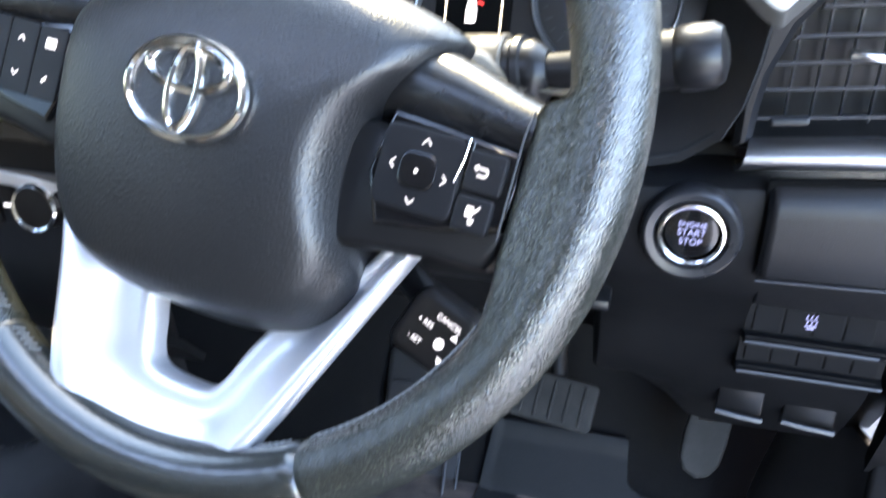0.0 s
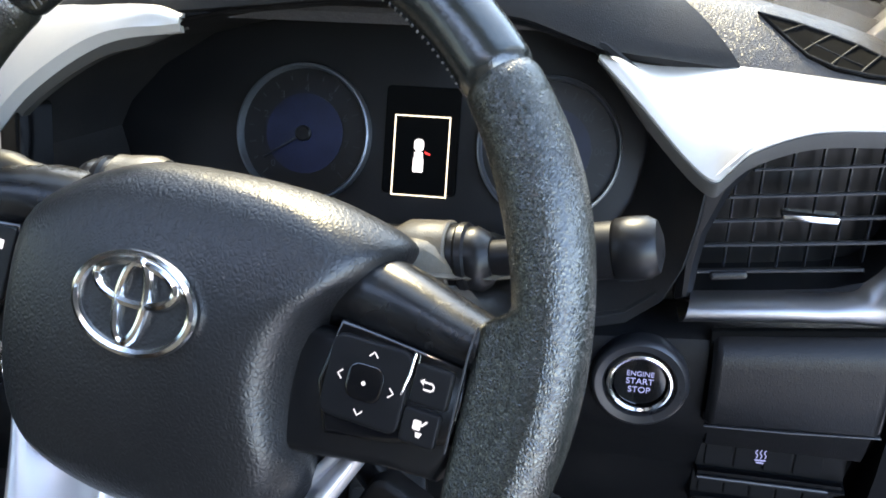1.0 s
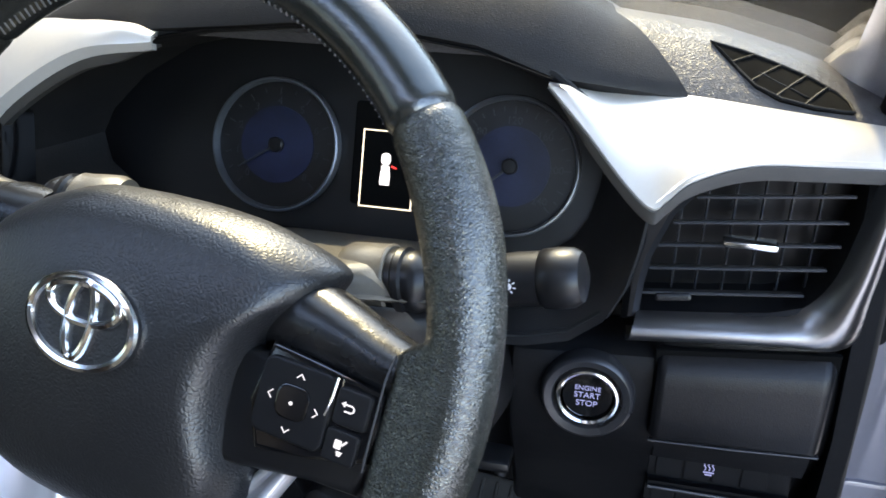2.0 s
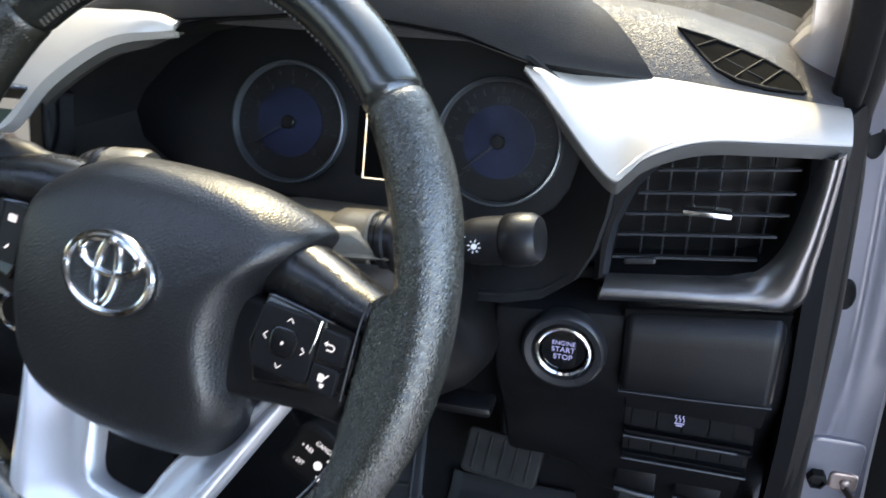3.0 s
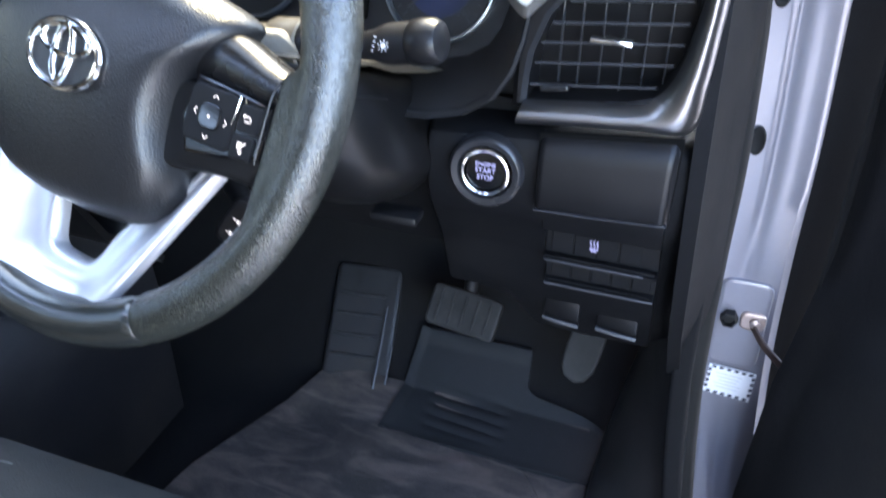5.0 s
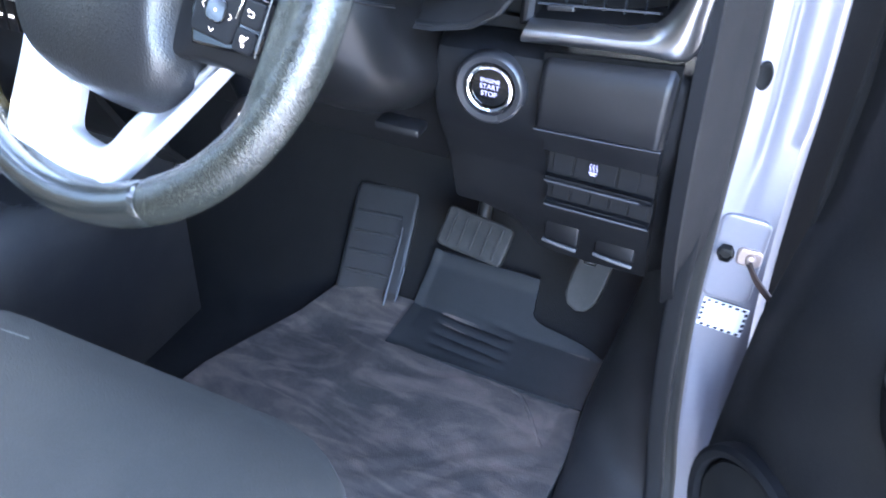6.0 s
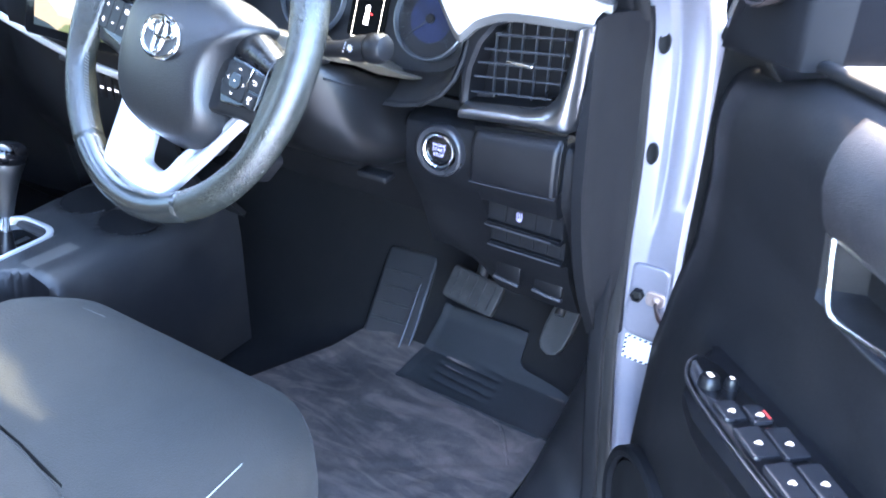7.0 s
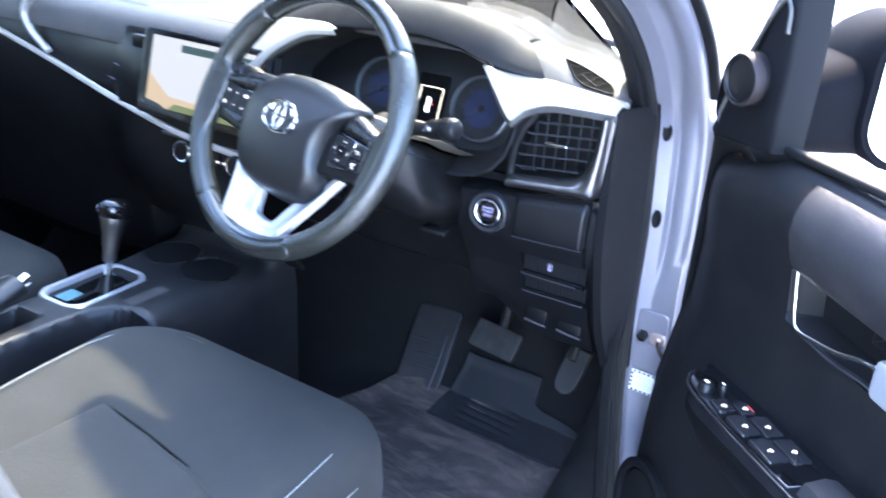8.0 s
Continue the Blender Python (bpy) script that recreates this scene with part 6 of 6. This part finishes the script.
part("outer_skin", sheet([[dp(s, interp(z, [(0.53, -0.130), (0.75, -0.150), (1.0, -0.158), (1.15, -0.145), (1.24, -0.112), (1.272, -0.085), (1.294, -0.062)]) + 0.012 * step(0.2, -0.04, s), z) for z in (0.53, 0.62, 0.75, 0.9, 1.05, 1.15, 1.2, 1.24, 1.272, 1.294)] for s in (-0.03, 0.1, 0.3, 0.6, 0.9, 1.0)], -0.004), PAINT, door, "silver outer skin")
# silver edge coloured black to stand in for its shade
part("front_edge", sheet([[dp(s, d, z) for s, d in ((-0.042, -0.034), (-0.046, -0.06), (-0.044, -0.09), (-0.03, -0.123))] for z in (0.55, 0.7, 0.9, 1.1, 1.285)], 0.003), RUBBER, door, "door's front edge, black in place of shaded silver")
part("bottom_edge", sheet([[dp(s, d, 0.575) for d in (-0.02, -0.08, -0.125)] for s in (-0.03, 0.3, 0.6, 0.98)], 0.004), PAINT, door)
part("rear_edge", sheet([[dp(0.985, d, z) for d in (0.0, -0.06, -0.13)] for z in (0.56, 0.8, 1.0, 1.3)], 0.004), PAINT, door)
# grey upper insert
rows = []
for s in (0.213, 0.216, 0.222, 0.26, 0.30, 0.40, 0.55, 0.75, 0.95):
    k = 0.0 if s <= 0.213 else 1.0
    row = []
    for w, b in ((0.0, 0.0), (0.03, 0.004), (0.10, 0.0075), (0.25, 0.0090), (0.45, 0.0090), (0.65, 0.0080), (0.82, 0.006), (0.94, 0.004), (1.0, 0.0005)):
        z = lerp(1.211, door_top(s) - 0.012, w)
        row.append(dp(s + 0.014 * (1 - w) * step(0.3, 0.22, s), door_d(0.5 if z < 1.215 else s, z) + 0.001 + k * b, z))
    rows.append(row)
part("upper_trim", sheet(rows, -0.003), DOORPAD, door, "dark grey grained upper trim")
part("belt_seal", sweep([dp(0.125, -0.030, 1.306), dp(0.30, -0.030, 1.316), dp(0.55, -0.030, 1.322), dp(0.95, -0.030, 1.328)], rrect(0.014, 0.010, 0.004)), RUBBER, door)
# inner handle with its bright lower edge
part("handle_bowl_edge", tube(smooth_path([dp(0.2275, -0.006, 1.209), dp(0.236, -0.004, 1.185), dp(0.250, -0.003, 1.155), dp(0.285, -0.004, 1.1565), dp(0.320, -0.004, 1.164), dp(0.350, -0.005, 1.174), dp(0.385, -0.005, 1.181)], 6), 0.0026, 10), CHROME, door, "bright chrome edge")
part("inner_handle", plate(rrect(0.075, 0.040, 0.008), -0.010, 0.004, 0.004, axes(dp(0.408, -0.006, 1.170), D_, Vector((0, 0, 1)), N_)), SILVER, door, "silver inner handle")
part("lock_knob", plate(rrect(0.034, 0.026, 0.004), -0.02, -0.010, 0.003, axes(dp(0.352, -0.012, 1.196), D_, Vector((0, 0, 1)), N_)), SMOOTHBLK, door)
part("bowl_shadow_gap", sweep(smooth_path([dp(0.245, -0.010, 1.148), dp(0.30, -0.012, 1.146), dp(0.36, -0.012, 1.152), dp(0.42, -0.012, 1.150)], 5), rrect(0.006, 0.003, 0.001)), EDGE, door)
# armrest with switch panel
def arm_z(s):
    return 1.027 + 0.10 * (s - 0.13)


rows = []
for s in (0.112, 0.118, 0.128, 0.145, 0.17, 0.21, 0.26, 0.33, 0.42, 0.52, 0.62, 0.70, 0.72):
    w = 0.062 * step(0.105, 0.20, s) ** 0.7 * (1 - 0.5 * step(0.6, 0.72, s))
    z = arm_z(s) - 0.002
    rows.append([dp(s, -0.012, z), dp(s, w * 0.55, z + 0.0005), dp(s, w - 0.006, z - 0.001), dp(s, w, z - 0.007), dp(s, w - 0.001, z - 0.02), dp(s, w * 0.8 - 0.006, z - 0.05), dp(s, w * 0.4 - 0.01, z - 0.085), dp(s, -0.012, z - 0.10)])
part("armrest", sheet(rows, 0.004), PLASTIC, door)
def on_arm(s, d):
    e = Vector((D_.x, D_.y, 0.10)).normalized()
    nz = e.cross(-N_).normalized()
    nz = nz if nz.z > 0 else -nz
    return axes(dp(s, d, arm_z(s)), e, nz.cross(e), nz)


sp_o = [(0.126, 0.018), (0.134, 0.034), (0.155, 0.046), (0.19, 0.0525), (0.25, 0.0555), (0.33, 0.056), (0.375, 0.055), (0.375, 0.006), (0.30, 0.006), (0.20, 0.008), (0.145, 0.010)]
rings = []
for ins, lift in ((0, -0.010), (0, 0.0010), (0.0008, 0.0022), (0.0022, 0.0028)):
    rings.append([dp(s, d, arm_z(s) + lift) for s, d in inset(sp_o, ins)])
swp = part("switch_panel", loft(rings), PIANO, door, "gloss black window switch panel")
part("bright_edge", sweep(smooth_path([dp(0.126, 0.024, arm_z(0.126) + 0.001), dp(0.136, 0.037, arm_z(0.136) + 0.001), dp(0.16, 0.0490, arm_z(0.16)), dp(0.20, 0.0550, arm_z(0.20)), dp(0.27, 0.0580, arm_z(0.27)), dp(0.38, 0.0590, arm_z(0.38)), dp(0.45, 0.0590, arm_z(0.45))], 6), rrect(0.0028, 0.0042, 0.0012)), DARKSILVER, door, "thin bright edge strip")
for s, d, r in ((0.176, 0.036, 0.0105), (0.184, 0.0195, 0.0065)):
    am = on_arm(s, d)
    part("mirror_knob", lathe([(r, 0.001), (r, 0.004), (r * 0.85, 0.010), (r * 0.7, 0.0125), (0, 0.013)], am, 24), SMOOTHBLK, swp)
    part("knob_mark", plate(rrect(r * 0.7, r * 0.35, 0.0005), 0.0128, 0.0135, 0.0002, am), LIT_ICON, swp, smooth=False)
for s, d, w, h in ((0.219, 0.0385, 0.026, 0.020), (0.228, 0.018, 0.026, 0.018), (0.264, 0.0385, 0.038, 0.0232), (0.269, 0.0148, 0.038, 0.0215), (0.314, 0.0385, 0.042, 0.0232), (0.319, 0.0148, 0.042, 0.0215)):
    am = on_arm(s, d)
    part("switch", plate(rrect(w, h, 0.003), 0.001, 0.0065, 0.002, am @ Matrix.Rotation(radians(4), 4, "Y")), SWITCHCAP, swp)
    part("switch_mark", join(plate(rrect(0.0050, 0.0032, 0.0012, 0.003, 0.001), 0.0060, 0.0072, 0.0002, am), plate(rrect(0.0018, 0.0018, 0.0004, 0.003, -0.0022), 0.0060, 0.0072, 0.0002, am)), LIT_ICON, swp, "pale window symbol", smooth=False)
part("red_mark", plate(rrect(0.012, 0.0016, 0.0005), 0.006, 0.0075, 0.0002, on_arm(0.232, 0.012)), RED, swp, "thin red mark", smooth=False)
part("pull_cup", sheet([[dp(s, d, arm_z(s) + h) for d, h in ((0.010, 0.002), (0.012, 0.014), (0.026, 0.018), (0.046, 0.014), (0.052, 0.002))] for s in (0.385, 0.392, 0.43, 0.50, 0.56, 0.57)], -0.004), DOORPAD, door, "dark grey pull grip")
# speaker in the lower panel and pocket
spk = axes(dp(0.060, 0.016, 0.745), D_, Vector((0, 0, 1)), N_)
part("speaker_ring", lathe([(0.088, -0.01), (0.088, 0.006), (0.083, 0.010), (0.076, 0.008), (0.074, -0.01)], spk, 40), MATTBLK, door)
part("speaker_grille", lathe([(0.074, -0.004), (0.070, 0.003), (0.04, 0.006), (0, 0.007)], spk, 40), RUBBER, door, "dark round speaker grille")
part("pocket", sheet([[dp(s, d, z) for d, z in ((0.018, 0.64), (0.060, 0.65), (0.072, 0.72), (0.074, 0.80), (0.068, 0.805))] for s in (0.20, 0.22, 0.4, 0.6, 0.8, 0.84)], 0.005), PLASTIC, door)
# mirror corner, tweeter and window frame
for d0, d1, nm_, mt, pts in ((-0.045, -0.004, "sail_panel", MATTBLK, [(0.000, 1.284), (0.012, 1.325), (0.034, 1.375), (0.058, 1.425), (0.082, 1.470), (0.104, 1.508), (0.120, 1.510), (0.128, 1.44), (0.131, 1.39), (0.130, 1.33), (0.129, 1.302)]),):
    rg = [[dp(s, d, z) for s, z in inset(pts, i)] for i, d in ((0, d0), (0, d1 - 0.006), (0.002, d1 - 0.002), (0.006, d1), (0.020, d1 + 0.002))]
    part(nm_, loft(rg), mt, door, "black mirror corner panel")
part("sail_edge", tube(smooth_path([dp(0.020, 0.002, 1.318), dp(0.046, 0.002, 1.372), (dp(0.082, 0.002, 1.432)), dp(0.106, 0.001, 1.462), dp(0.120, 0.001, 1.455), dp(0.124, 0.001, 1.43)], 6), 0.0022, 8), BAND, door, "thin grey edge")
tw = facing(dp(0.079, 0.004, 1.373), N_ + D_ * 0.15 + Vector((0, 0, -0.05)))
twp = part("tweeter", lathe([(0.029, -0.012), (0.029, 0.010), (0.0272, 0.015), (0.0246, 0.0165), (0.0235, 0.0135), (0.0, 0.0165)], tw, 36), SMOOTHBLK, door, "round tweeter")
part("tweeter_ring", lathe([(0.0292, 0.004), (0.0300, 0.0135), (0.0282, 0.0172), (0.0260, 0.0165), (0.0280, 0.004)], tw, 36), DUSTRING, twp, "dusty pale ring")
part("frame", sweep(smooth_path([dp(-0.035, -0.05, 1.280), dp(-0.008, -0.045, 1.325), dp(0.030, -0.045, 1.395), dp(0.085, -0.05, 1.478), dp(0.155, -0.06, 1.560), dp(0.26, -0.075, 1.645), dp(0.40, -0.09, 1.705), dp(0.60, -0.10, 1.735), dp(0.85, -0.10, 1.725), dp(0.96, -0.095, 1.66), dp(0.985, -0.07, 1.50), dp(0.985, -0.05, 1.31)], 6), rrect(0.030, 0.045, 0.010), up=tuple(N_)), RUBBER, door, "black window frame")
part("frame_bright", sweep(smooth_path([dp(-0.010, -0.020, 1.300), dp(0.012, -0.020, 1.352), dp(0.050, -0.022, 1.418), dp(0.100, -0.028, 1.488), dp(0.165, -0.04, 1.560)], 6), rrect(0.010, 0.010, 0.003), up=tuple(N_)), PAINT, door, "silver inner flange")

# door mirror, carried by the door
mr = part("mirror_housing", loft([[dp(s, -0.250 + py * w, 1.362 + pz * h) for py, pz in rrect(1.0, 1.0, 0.32, 0, 0, 7)] for s, w, h in ((-0.085, 0.06, 0.05), (-0.075, 0.13, 0.10), (-0.05, 0.19, 0.145), (-0.01, 0.225, 0.172), (0.05, 0.235, 0.182), (0.092, 0.238, 0.186), (0.097, 0.232, 0.180))]), MIRRORBLK, door, "black door mirror housing")
part("mirror_glass", loft([[dp(s, -0.250 + py * w, 1.362 + pz * h) for py, pz in rrect(1.0, 1.0, 0.28, 0, 0, 7)] for s, w, h in ((0.090, 0.215, 0.163), (0.099, 0.215, 0.163), (0.0995, 0.210, 0.158))]), MIRROR, mr, "mirror glass")
part("mirror_arm", loft([[dp(lerp(-0.02, 0.0, t) + px * lerp(0.14, 0.11, t), lerp(-0.03, -0.19, t), lerp(1.328, 1.345, t) + pz * lerp(0.085, 0.13, t)) for px, pz in rrect(1, 1, 0.3, 0.3, 0, 5)] for t in (0, 0.3, 0.7, 1.0)]), MIRRORBLK, door, "black mirror foot")
